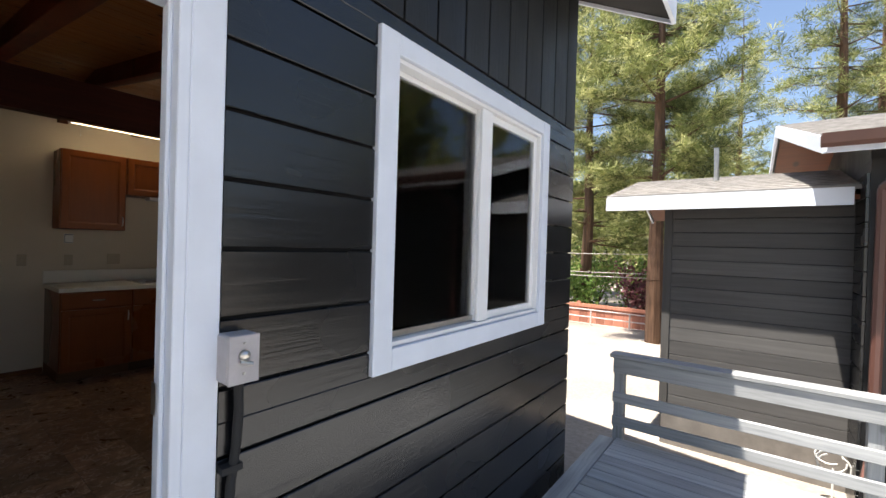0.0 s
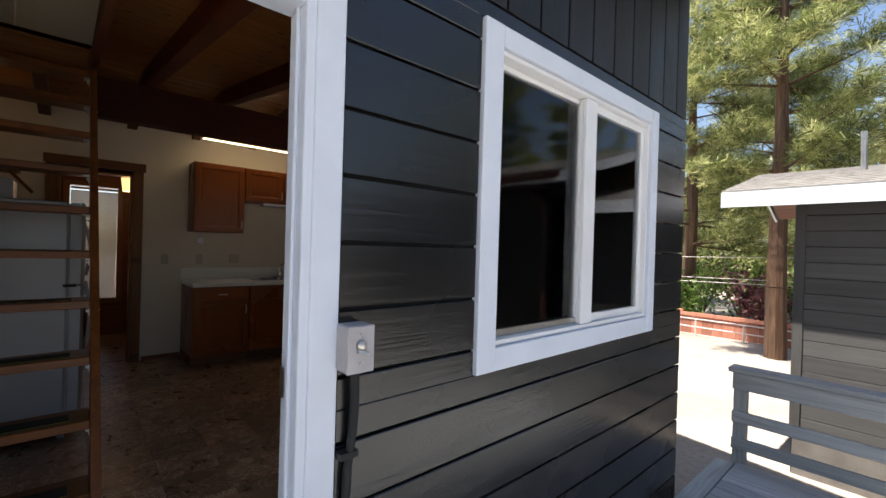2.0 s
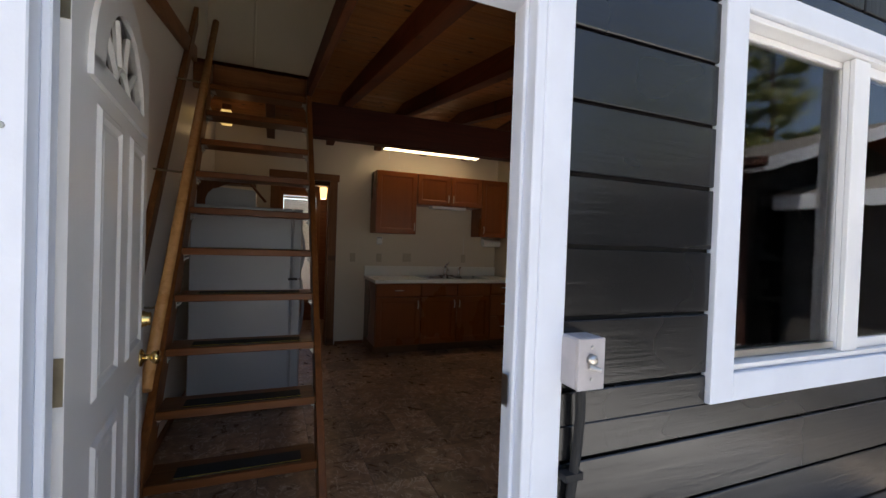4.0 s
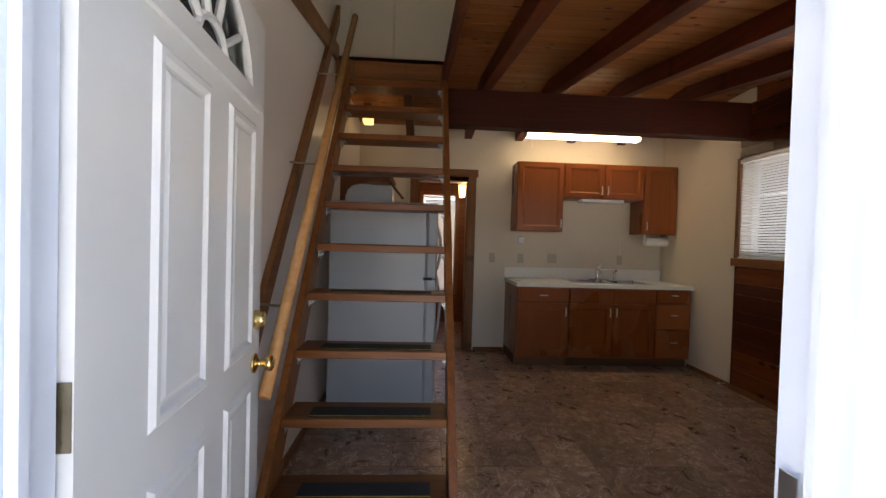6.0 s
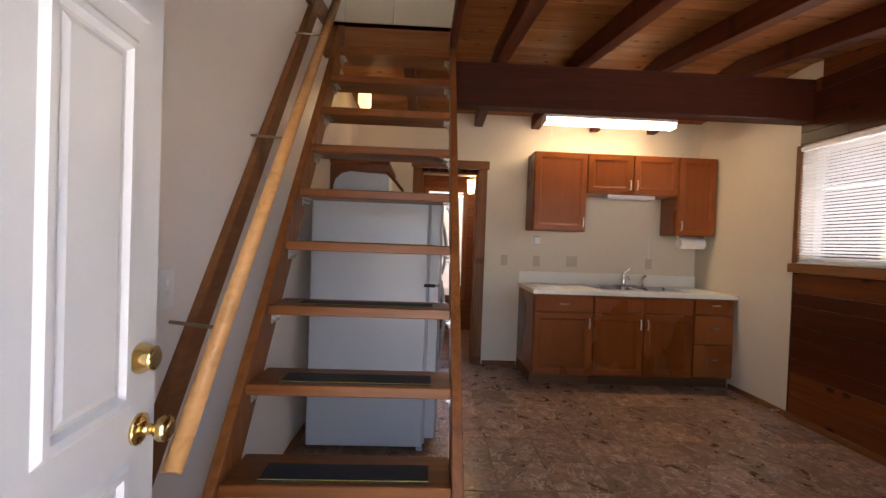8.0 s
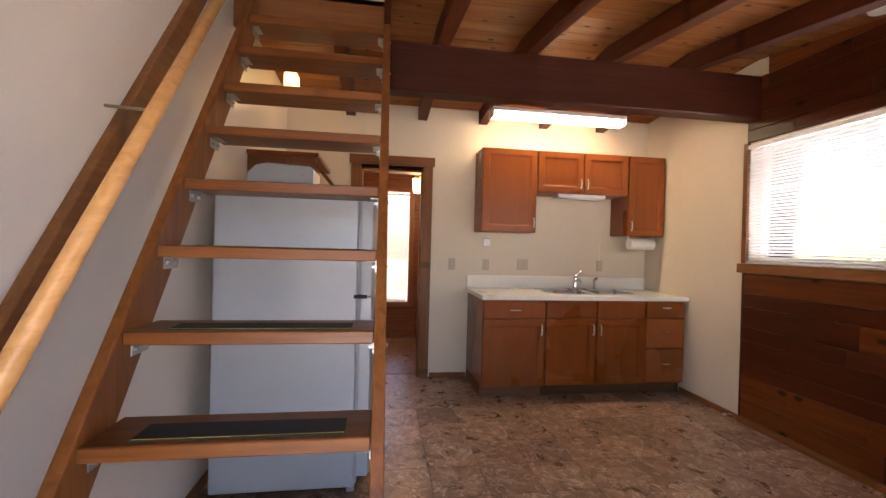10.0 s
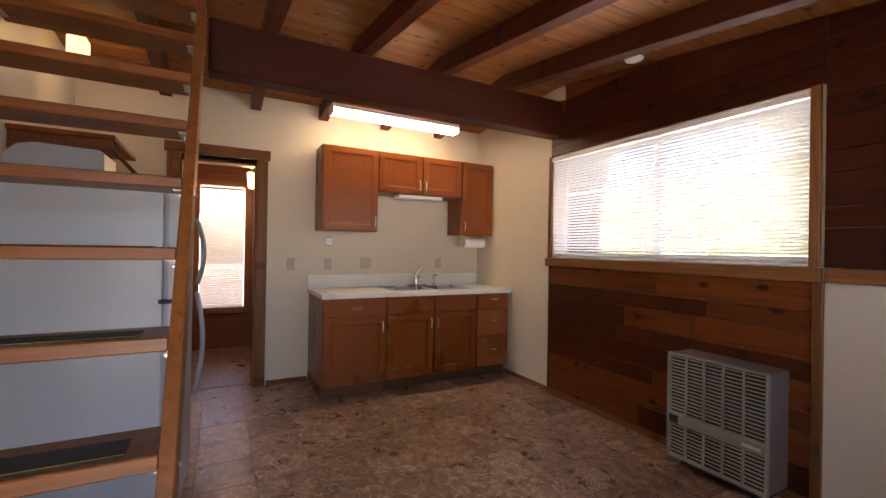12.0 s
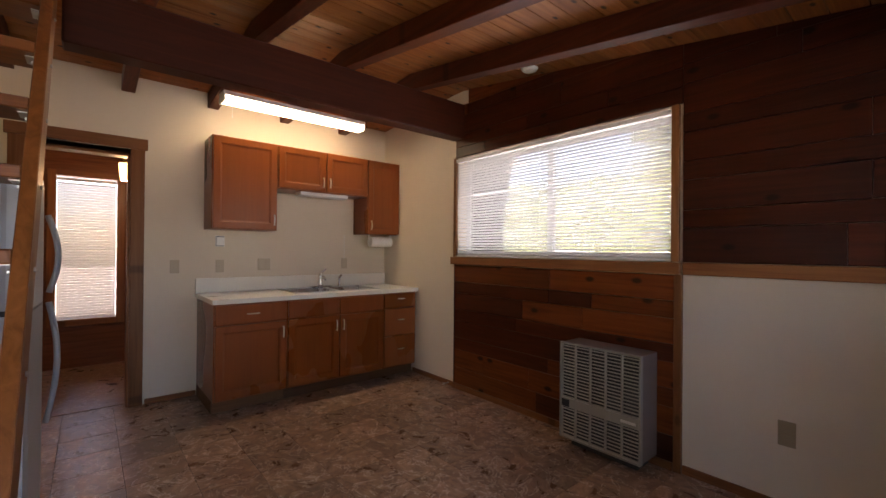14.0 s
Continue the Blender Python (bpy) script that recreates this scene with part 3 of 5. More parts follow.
# ---- front door ----
def front_door():
    base = pose(-1.537, -0.572, 0, 0, 0, 185.0)
    d = thing("door_1", (0, 0, 0), "white panelled entry door standing open, with a fan window", "door", kind="structure")
    d.matrix_basis = base

    def dp(name, bm, mat, parent=d, label=""):
        ob = meshed(name, bm, mat)
        ob.parent = parent
        return tagged(ob, label)
    W, T = 0.90, 0.044
    cx, cz, R, RI = 0.47, 1.775, 0.362, 0.285
    bm = bmesh.new()  # slab with a half-round hole
    outer = [(0, 0.012), (W, 0.012), (W, cz), (cx + RI, cz)]
    arc = [(cx + RI * math.cos(a), cz + 0.9 * RI * math.sin(a)) for a in [math.pi * i / 16 for i in range(17)]]
    box(bm, 0, W, 0, T, 0.012, cz)
    top = 2.045
    for (a0, b0), (a1, b1) in zip(arc, arc[1:]):
        prism(bm, [(a0, b0), (a1, b1), (a1, top), (a0, top)], "y", 0, T)
    box(bm, 0, cx - RI, 0, T, cz, top)
    box(bm, cx + RI, W, 0, T, cz, top)
    dp("leaf", bm, DOOR_WHITE)

    def moulding(x0, x1, z0, z1):
        """Raised field inside a stepped frame."""
        bm = bmesh.new()
        loops = []
        for inset, dep in ((0, 0.0), (0.012, 0.009), (0.026, 0.009), (0.038, -0.002), (0.055, 0.005)):
            loops.append([bm.verts.new(p) for p in ((x0 + inset, -dep, z0 + inset), (x1 - inset, -dep, z0 + inset), (x1 - inset, -dep, z1 - inset), (x0 + inset, -dep, z1 - inset))])
        for a, b in zip(loops, loops[1:]):
            for i in range(4):
                bm.faces.new((a[i], a[(i + 1) % 4], b[(i + 1) % 4], b[i]))
        bm.faces.new(loops[-1])
        dp("panel", bm, DOOR_WHITE)
    for x0, x1 in ((0.19, 0.45), (0.57, 0.808)):
        moulding(x0, x1, 0.945, 1.685)
        moulding(x0, x1, 0.24, 0.84)
    # fan window
    for sy in (-0.012, T):
        bm = bmesh.new()
        for (a0, b0), (a1, b1) in zip([(cx + R * math.cos(a), cz - 0.02 + 0.9 * R * math.sin(a)) for a in [math.pi * i / 16 for i in range(17)]], [(cx + R * math.cos(a), cz - 0.02 + 0.9 * R * math.sin(a)) for a in [math.pi * (i + 1) / 16 for i in range(16)]]):
            k = RI / R * 0.93
            i0, i1 = (cx + (a0 - cx) * k, cz + (b0 - cz) * k), (cx + (a1 - cx) * k, cz + (b1 - cz) * k)
            prism(bm, [(a0, b0), (a1, b1), i1, i0], "y", sy, sy + 0.012)
        box(bm, cx - R, cx + R, sy, sy + 0.012, cz - 0.045, cz + 0.01)
        dp("fan_frame", bm, DOOR_WHITE)
    for a in (36, 72, 108, 144):
        bm = bmesh.new()
        ca, sa = math.cos(radians(a)), math.sin(radians(a)) * 0.9
        rod(bm, (cx + 0.09 * ca, 0.008, cz + 0.09 * sa), (cx + 0.235 * ca, 0.008, cz + 0.235 * sa), 0.011, n=6)
        dp("muntin", bm, DOOR_WHITE)
    bm = bmesh.new()
    for i in range(10):
        a0, a1 = math.pi * i / 10, math.pi * (i + 1) / 10
        rod(bm, (cx + 0.09 * math.cos(a0), 0.008, cz + 0.08 * math.sin(a0)), (cx + 0.09 * math.cos(a1), 0.008, cz + 0.08 * math.sin(a1)), 0.011, n=6)
    dp("muntin_hub", bm, DOOR_WHITE)
    bm = bmesh.new()
    prism(bm, [(a, b) for a, b in arc], "y", 0.018, 0.024)
    dp("pane", bm, GLASS)
    # knob and deadbolt
    bm = bmesh.new()
    lathe(bm, (W - 0.06, 0, 0.89), (0, -1, 0), [(0, 0.033), (0.006, 0.033), (0.011, 0.022), (0.016, 0.012), (0.034, 0.012), (0.038, 0.02), (0.048, 0.027), (0.06, 0.026), (0.068, 0.014)])
    dp("doorknob", bm, BRASS, d, "polished brass door knob")
    bm = bmesh.new()
    lathe(bm, (W - 0.06, 0, 1.04), (0, -1, 0), [(0, 0.032), (0.005, 0.033), (0.024, 0.024), (0.03, 0.026), (0.034, 0.02)])
    dp("deadbolt", bm, BRASS, d, "polished brass deadbolt cylinder")
    for z in (0.25, 1.06, 1.85):
        bm = bmesh.new()
        box(bm, -0.0025, -0.0005, 0.002, T + 0.004, z - 0.05, z + 0.05)
        box(bm, -0.05, -0.004, T + 0.008, T + 0.01, z - 0.05, z + 0.05)
        for k in range(5):
            rod(bm, (-0.007, T + 0.008, z - 0.05 + 0.02 * k), (-0.007, T + 0.008, z - 0.032 + 0.02 * k), 0.007, n=10)
        for dz in (-0.035, -0.012, 0.012, 0.035):
            rod(bm, (-0.004, 0.016 if dz * dz > 0.0005 else 0.028, z + dz), (-0.002, 0.016 if dz * dz > 0.0005 else 0.028, z + dz), 0.004, n=8)
        h = dp("hinge", bm, AGED, d, "worn aged brass hinge")


front_door()


# ---- front window ----
def front_window():
    w = thing("window_1", (XE, 2.0, VZ0), "white vinyl sliding window with wide white trim", "window", kind="structure")
    for b in ((XE + 0.001, XE + 0.04, 1.178, 1.288, 0.865, 2.29), (XE + 0.001, XE + 0.04, 2.748, 2.843, 0.865, 2.29)):
        bpart("trim", b, WHITE_TRIM, w, bev=0.003)
    for b in ((XE + 0.001, XE + 0.038, 1.288, 2.748, 0.865, 0.962), (XE + 0.001, XE + 0.038, 1.288, 2.748, 2.203, 2.29)):
        bpart("trim", b, WHITE_TRIM, w, bev=0.003)
    for b in ((XF, XE + 0.02, V0, V0 + 0.016, VZ0, VZ1), (XF, XE + 0.02, V1 - 0.016, V1, VZ0, VZ1), (XF, XE + 0.02, V0 + 0.016, V1 - 0.016, VZ0, VZ0 + 0.02), (XF, XE + 0.02, V0 + 0.016, V1 - 0.016, VZ1 - 0.02, VZ1)):
        bpart("window_frame", b, VINYL, w, bev=0.002)

    def sash(x, y0, y1, s, name, mat=VINYL):
        z0, z1 = VZ0 + 0.022, VZ1 - 0.022
        bm = bmesh.new()
        for b in ((x, x + 0.022, y0, y0 + s, z0, z1), (x, x + 0.022, y1 - s, y1, z0, z1), (x, x + 0.022, y0 + s, y1 - s, z0, z0 + s), (x, x + 0.022, y0 + s, y1 - s, z1 - s, z1)):
            box(bm, *b, 0.002)
        sa = part(name, bm, mat, w)
        bm = bmesh.new()
        box(bm, x + 0.008, x + 0.013, y0 + s, y1 - s, z0 + s, z1 - s)
        p = part("pane", bm, GLASS, sa)
        p.visible_shadow = False
    sash(-1.495, V0 + 0.018, 2.02, 0.024, "sliding_sash")
    sash(-1.468, 1.985, V1 - 0.018, 0.042, "fixed_sash")
    bpart("meeting_stile", (-1.445, -1.425, 1.985, 2.095, VZ0 + 0.022, VZ1 - 0.022), VINYL, w, bev=0.003)
    bpart("screen_rail", (-1.47, -1.455, V0 + 0.03, 1.984, VZ0 + 0.031, VZ0 + 0.055), NICKEL, w, "grey aluminium track")


front_window()

# ---- switch box and conduit on the cladding ----
sb = thing("switch_box", (-1.4, 0.62, 1.0), "weathered off-white outdoor switch box with a lever", "electrical box")
bpart("body", (-1.418, -1.345, 0.572, 0.662, 0.992, 1.132), BOX_GREY, sb, bev=0.006)
bpart("cover", (-1.345, -1.338, 0.572, 0.662, 0.992, 1.132), BOX_GREY, sb, bev=0.002)
bm = bmesh.new()
lathe(bm, (-1.338, 0.615, 1.075), (1, 0, 0), [(0, 0.016), (0.008, 0.016), (0.014, 0.011), (0.016, 0.004)], 12)
part("boss", bm, NICKEL, sb)
bm = bmesh.new()
rod(bm, (-1.328, 0.60, 1.06), (-1.32, 0.632, 1.05), 0.006, n=8)
part("lever", bm, NICKEL, sb, "grey metal lever")
for z in (1.108, 1.022):
    bm = bmesh.new()
    lathe(bm, (-1.338, 0.617, z), (1, 0, 0), [(0, 0.005), (0.003, 0.004)], 8)
    part("screw", bm, ZINC, sb)
cd = thing("conduit", (-1.4, 0.64, -0.3), "black painted flexible conduit below the switch box", "conduit")
bm = bmesh.new()
pts = [(-1.39, 0.628, 0.992), (-1.392, 0.632, 0.9), (-1.398, 0.63, 0.8), (-1.402, 0.618, 0.68), (-1.402, 0.612, 0.5), (-1.402, 0.61, -0.3)]
for a, b in zip(pts, pts[1:]):
    rod(bm, a, b, 0.014, n=10)
part("pipe", bm, BLACK, cd)
for z in (0.72, 0.2):
    bpart("clamp", (-1.418, -1.385, 0.585, 0.645, z, z + 0.02), BLACK, cd)

# ---- deck, rail ----
deck = thing("deck", (0, 2, -0.7), "grey painted wooden deck", "deck", kind="structure")
bpart("edge_board", (-1.36, -1.225, 0.8, 4.12, -0.39, -0.348), DECKWOOD_Y, deck, bev=0.004)
bpart("rim", (-1.36, 2.6, 4.13, 4.17, -0.55, -0.38), DECKWOOD, deck)
for i in range(46):
    y1 = 4.165 - 0.145 * i
    if y1 - 0.138 > 0.6:
        bpart("deck_board", (-1.218, 2.6, y1 - 0.134, y1, -0.388, -0.35 + 0.002 * (i % 3)), DECKWOOD, deck, bev=0.005)
    else:
        bpart("deck_board", (-1.40, 2.6, y1 - 0.134, y1, -0.388, -0.35 + 0.002 * (i % 3)), DECKWOOD, deck, bev=0.005)
rail = thing("deck_railing", (-1.2, 4.2, -0.35), "grey painted wooden deck railing with three rails", "railing")
for x in (-1.215, 0.5):
    bpart("post", (x - 0.045, x + 0.045, 4.175, 4.265, -0.5, 0.40), DECKWOOD_Z, rail, bev=0.005)
bpart("cap", (-1.29, 0.62, 4.12, 4.28, 0.402, 0.44), DECKWOOD, rail, bev=0.005)
for z0, z1 in ((0.262, 0.40), (-0.012, 0.078), (-0.232, -0.142)):
    bpart("rail", (-1.26, 0.56, 4.135, 4.173, z0, z1), DECKWOOD, rail, bev=0.004)

# ---- window wall boards, trim, window and blind ----
wallw = bpy.data.objects["wall_window"]


def boards(x0, x1, z0, z1, seed, shade_share=0.0):
    """Horizontal boards of random lengths on the window wall: wide light rows between narrow dark ones. shade_share:
    further boards made dark in place of shade.
    """
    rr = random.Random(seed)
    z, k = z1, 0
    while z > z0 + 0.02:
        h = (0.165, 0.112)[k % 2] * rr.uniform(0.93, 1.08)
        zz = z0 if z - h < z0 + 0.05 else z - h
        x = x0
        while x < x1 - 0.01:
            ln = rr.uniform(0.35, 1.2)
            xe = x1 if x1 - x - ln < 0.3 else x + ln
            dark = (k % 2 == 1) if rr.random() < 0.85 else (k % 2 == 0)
            dark = dark or rr.random() < shade_share
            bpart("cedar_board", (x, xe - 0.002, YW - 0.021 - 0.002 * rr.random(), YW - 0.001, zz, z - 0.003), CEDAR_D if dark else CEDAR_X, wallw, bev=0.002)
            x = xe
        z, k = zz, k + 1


boards(-4.715, -2.765, 0.05, 1.165, 1)
# upper panels: shade below the ceiling put in as extra dark boards
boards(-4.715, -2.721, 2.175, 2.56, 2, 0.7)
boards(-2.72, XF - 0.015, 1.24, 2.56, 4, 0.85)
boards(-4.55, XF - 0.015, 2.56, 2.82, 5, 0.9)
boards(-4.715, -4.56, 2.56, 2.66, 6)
tr = thing("window_wall_trim", (-3.7, YW, 0), "stained pine trim strips on the boarded wall", "wall trim", kind="structure")
for b, m in (((-4.76, -2.73, YW - 0.045, YW - 0.001, 1.167, 1.237), TRIM_X), ((-2.765, -2.722, YW - 0.03, YW - 0.001, 0.0, 1.165), TRIM_Z), ((-2.783, -2.74, YW - 0.03, YW - 0.001, 1.24, 2.172), TRIM_Z),
             ((-4.74, -4.7, YW - 0.028, YW - 0.001, 1.24, 2.172), TRIM_Z), ((-2.72, XF - 0.015, YW - 0.027, YW - 0.001, 1.165, 1.237), TRIM_X),
             ((-4.73, -4.716, YW - 0.024, YW - 0.001, 0.05, 1.165), BEAM)):
    bpart("trim_strip", b, m, tr, bev=0.003)


def blind(name, xa, xb, y, z0, z1, along, label, pitch=0.0238, tilt=-34):
    """Slatted blind: along 'x' or 'y'; y is the fixed coordinate."""
    mid = (xa + xb) / 2
    at = (mid, y, z1) if along == "x" else (y, mid, z1)
    b = thing(name, at, label, "blind")
    def bx(x0, x1, t0, t1, q0, q1):
        return (x0, x1, y + t0, y + t1, q0, q1) if along == "x" else (y + t0, y + t1, x0, x1, q0, q1)
    bpart("headrail", bx(xa, xb, -0.02, 0.02, z1 - 0.03, z1), BLIND, b, bev=0.002)
    bpart("bottom_rail", bx(xa, xb, -0.012, 0.012, z0, z0 + 0.012), BLIND, b, bev=0.002)
    ca, sa = 0.013 * math.cos(radians(tilt)), 0.013 * math.sin(radians(tilt))
    me = None
    z = z0 + 0.022
    while z < z1 - 0.035:
        if me is None:
            bm = bmesh.new()
            sec = [(-ca, -sa), (0, 0.0022), (ca, sa), (ca, sa - 0.0008), (0, 0.001), (-ca, -sa - 0.0008)]
            if along == "x":
                prism(bm, sec, "x", xa - mid + 0.004, xb - mid - 0.004)
            else:
                prism(bm, sec, "y", xa - mid + 0.004, xb - mid - 0.004)
            me = bpy.data.meshes.new("slat")
            bm.to_mesh(me)
            bm.free()
            me.materials.append(BLIND)
        s = new("slat", me)
        s.parent = b
        s.location = (0, 0, z - z1)
        z += pitch
    n = 3 if xb - xa > 1 else 2
    for i in range(n):
        u = xa + (xb - xa) * (0.12 + 0.76 * i / (n - 1))
        bm = bmesh.new()
        p = (u, y - 0.014) if along == "x" else (y + 0.014, u)
        rod(bm, (*p, z0), (*p, z1), 0.0014, n=5)
        part("cord", bm, BLIND, b)
    return b


bl = blind("venetian_blind", -4.698, -2.786, YW - 0.012, 1.242, 2.152, "x", "white slatted blind lowered over the wide side window")
wn2 = thing("window_2", (-3.74, 3.2, WZ0), "wide white framed side window behind a blind", "window", kind="structure")
for b in ((WX0 + 0.001, WX0 + 0.05, 3.085, 3.13, WZ0, WZ1), (WX1 - 0.05, WX1 - 0.001, 3.085, 3.13, WZ0, WZ1), (WX0 + 0.05, WX1 - 0.05, 3.085, 3.13, WZ0, WZ0 + 0.05), (WX0 + 0.05, WX1 - 0.05, 3.085, 3.13, WZ1 - 0.05, WZ1), (-3.76, -3.71, 3.085, 3.13, WZ0 + 0.05, WZ1 - 0.05)):
    bpart("window_frame", b, VINYL, wn2)
for a, c in ((WX0 + 0.05, -3.76), (-3.71, WX1 - 0.05)):
    p = bpart("pane", (a, c, 3.10, 3.106, WZ0 + 0.05, WZ1 - 0.05), GLASS, wn2)
    p.visible_shadow = False

# ---- baseboards ----
bb = thing("baseboard", (-4, 1, 0), "stained pine baseboard", "baseboard", kind="structure")
for b, m in (((XK + 0.001, XK + 0.014, 0.67, 1.04, 0, 0.045), TRIM_Y), ((-5.4, -4.73, YW - 0.015, YW - 0.001, 0, 0.045), TRIM_X), ((-4.73, -2.77, YW - 0.034, YW - 0.001, 0, 0.048), TRIM_X),
             ((-2.72, XF - 0.015, YW - 0.016, YW - 0.001, 0, 0.05), TRIM_X), ((-6.0, -2.5, YL + 0.001, YL + 0.014, 0, 0.06), TRIM_X)):
    bpart("strip", b, m, bb, bev=0.003)

# ---- kitchen doorway casing ----
kc = thing("doorway_casing", (XK, 0.25, 0), "stained pine casing round the kitchen doorway", "door casing", kind="structure")
for b, m in (((XK + 0.001, XK + 0.022, KD1 - 0.005, 0.655, 0, 2.10), TRIM_Z), ((XK + 0.001, XK + 0.022, -0.14, KD0 + 0.005, 0, 2.10), TRIM_Z), ((XK + 0.001, XK + 0.024, -0.16, 0.675, 2.10, 2.19), TRIM_Y),
             ((-6.14, XK, KD1 - 0.02, KD1, 0, KDZ), TRIM_Z), ((-6.14, XK, KD0, KD0 + 0.02, 0, KDZ), TRIM_Z), ((-6.14, XK, KD0, KD1, KDZ - 0.02, KDZ + 0.04), TRIM_Y)):
    bpart("casing", b, m, kc, bev=0.003)

# ---- rear room ----
w3 = thing("window_3", (-7.78, 0.3, 0.5), "narrow rear window in a stained wood frame", "window", kind="structure")
for b, m in (((-7.779, -7.755, 0.551, 0.62, 0.45, 2.12), TRIM_Z), ((-7.779, -7.755, -0.03, 0.039, 0.45, 2.12), TRIM_Z), ((-7.779, -7.75, 0.039, 0.551, 0.45, 0.519), TRIM_Y), ((-7.779, -7.755, 0.039, 0.551, 2.061, 2.12), TRIM_Y)):
    bpart("window_frame", b, m, w3, bev=0.003)
p = bpart("pane", (-7.85, -7.845, 0.04, 0.55, 0.52, 2.06), GLASS, w3)
p.visible_shadow = False
blind("venetian_blind", 0.045, 0.545, -7.765, 0.50, 2.04, "y", "white slatted blind on the narrow rear window", 0.028, -74)
sc = thing("wall_sconce", (-7.3, 0.74, 2.0), "lit wall sconce with a warm glass shade", "wall lamp")
bm = bmesh.new()
lathe(bm, (-6.9, 0.575, 1.95), (0, 0, 1), [(0, 0.035), (0.02, 0.042), (0.1, 0.05), (0.17, 0.055)], 14)
part("shade", bm, SCONCE, sc)
bm = bmesh.new()
rod(bm, (-6.9, 0.779, 2.15), (-6.9, 0.575, 2.15), 0.012)
rod(bm, (-6.9, 0.575, 2.118), (-6.9, 0.575, 2.16), 0.03)
part("arm", bm, BRASS, sc)
rl = new("rear_lamp_light", bpy.data.lights.new("rear_lamp_light", "POINT"))
rl.data.energy, rl.data.color, rl.data.shadow_soft_size = 0.9, (1.0, 0.62, 0.3), 0.05
rl.location = (-6.9, 0.575, 1.93)


# ---- stair ----
RISE, RUN, SR, SL = 0.2606, 0.1881, 0.144, -0.600  # tread ends at SR and SL


def stair():
    s = thing("stair", (-2.5, -0.26, 0), "steep open fir stair with rubber grip strips", "stair")
    sl = RUN / RISE

    def nose(z):
        return -2.4593 - sl * z
    for y0, y1 in ((SL - 0.039, SL - 0.001), (SR + 0.001, SR + 0.039)):
        bm = bmesh.new()
        zt = 2.80
        prism(bm, [(nose(0) + 0.012, 0.0), (nose(zt) + 0.012, zt), (nose(zt) - 0.175, zt), (nose(0) - 0.175, 0.0)], "y", y0, y1)
        bmesh.ops.bevel(bm, geom=list(bm.edges), offset=0.003, segments=1, affect="EDGES")
        part("stringer", bm, STRINGER, s)
    for k in range(1, 11):
        z = 0.2454 + RISE * (k - 1)
        xn = nose(z)
        t = bpart("tread", (xn - 0.205, xn, SL, SR, z - 0.042, z), TREAD, s, bev=0.004)
        bpart("grip_strip", (xn - 0.135, xn - 0.025, SL + 0.11, SR - 0.075, z, z + 0.003), BLACK, t, "black rubber grip strip")
        bpart("grip_line", (xn - 0.034, xn - 0.031, SL + 0.11, SR - 0.075, z + 0.003, z + 0.0038), YELLOW, t, "yellow edge line")
        for y0, y1 in ((SL - 0.001, SL + 0.008), (SR - 0.008, SR + 0.001)):
            bm = bmesh.new()
            iy0, iy1 = (SL - 0.001, SL + 0.033) if y0 < 0 else (SR - 0.033, SR + 0.001)
            box(bm, xn - 0.14, xn - 0.045, iy0, iy1, z - 0.046, z - 0.0425)
            box(bm, xn - 0.14, xn - 0.045, y0 + 0.001 if y0 < 0 else y0 + 0.004, y0 + 0.005 if y0 < 0 else y1 - 0.001, z - 0.085, z - 0.046)
            for dx in (0.06, 0.115):
                rod(bm, (xn - dx, SL + 0.003 if y0 < 0 else SR - 0.001, z - 0.065), (xn - dx, SL + 0.016 if y0 < 0 else SR - 0.015, z - 0.065), 0.008, n=6)
            part("bracket", bm, ZINC, s, "zinc angle bracket with bolts")
        bm = bmesh.new()
        lathe(bm, (xn - 0.06, SR + 0.039, z - 0.06), (0, 1, 0), [(0, 0.008), (0.005, 0.007), (0.007, 0.003)], 8)
        part("bolt", bm, ZINC, s)


stair()


def handrail():
    h = thing("handrail", (-3.0, -0.72, 1.0), "varnished round handrail on a cedar backing board", "handrail")
    def zb(x):
        return 2.498 - 1.40 * (x + 4.0)

    def zr(x):
        return 2.638 - 1.30 * (x + 4.0)
    bm = bmesh.new()
    a, b = -2.55, -4.48
    prism(bm, [(a, zb(a) - 0.075), (a, zb(a) + 0.075), (b, zb(b) + 0.075), (b, zb(b) - 0.075)], "y", YL + 0.001, YL + 0.036)
    bmesh.ops.bevel(bm, geom=list(bm.edges), offset=0.003, segments=1, affect="EDGES")
    part("backing_board", bm, TRIM_X, h, "stained backing board")
    bm = bmesh.new()
    a, b = -2.52, -4.35
    rod(bm, (a, -0.57, zr(a)), (b, -0.57, zr(b)), 0.024, n=16)
    for f in bm.faces:
        f.smooth = len(f.verts) == 4
    part("rail", bm, RAILWOOD, h, "varnished pine rail")
    for x in (-2.8, -3.35, -3.9):
        bm = bmesh.new()
        rod(bm, (x, YL + 0.001, zr(x) - 0.05), (x + 0.01, -0.61, zr(x) - 0.06), 0.006, n=8)
        rod(bm, (x + 0.01, -0.61, zr(x) - 0.06), (x + 0.01, -0.573, zr(x + 0.01) - 0.02), 0.006, n=8)
        part("bracket", bm, AGED, h, "small dark metal rail bracket")


handrail()


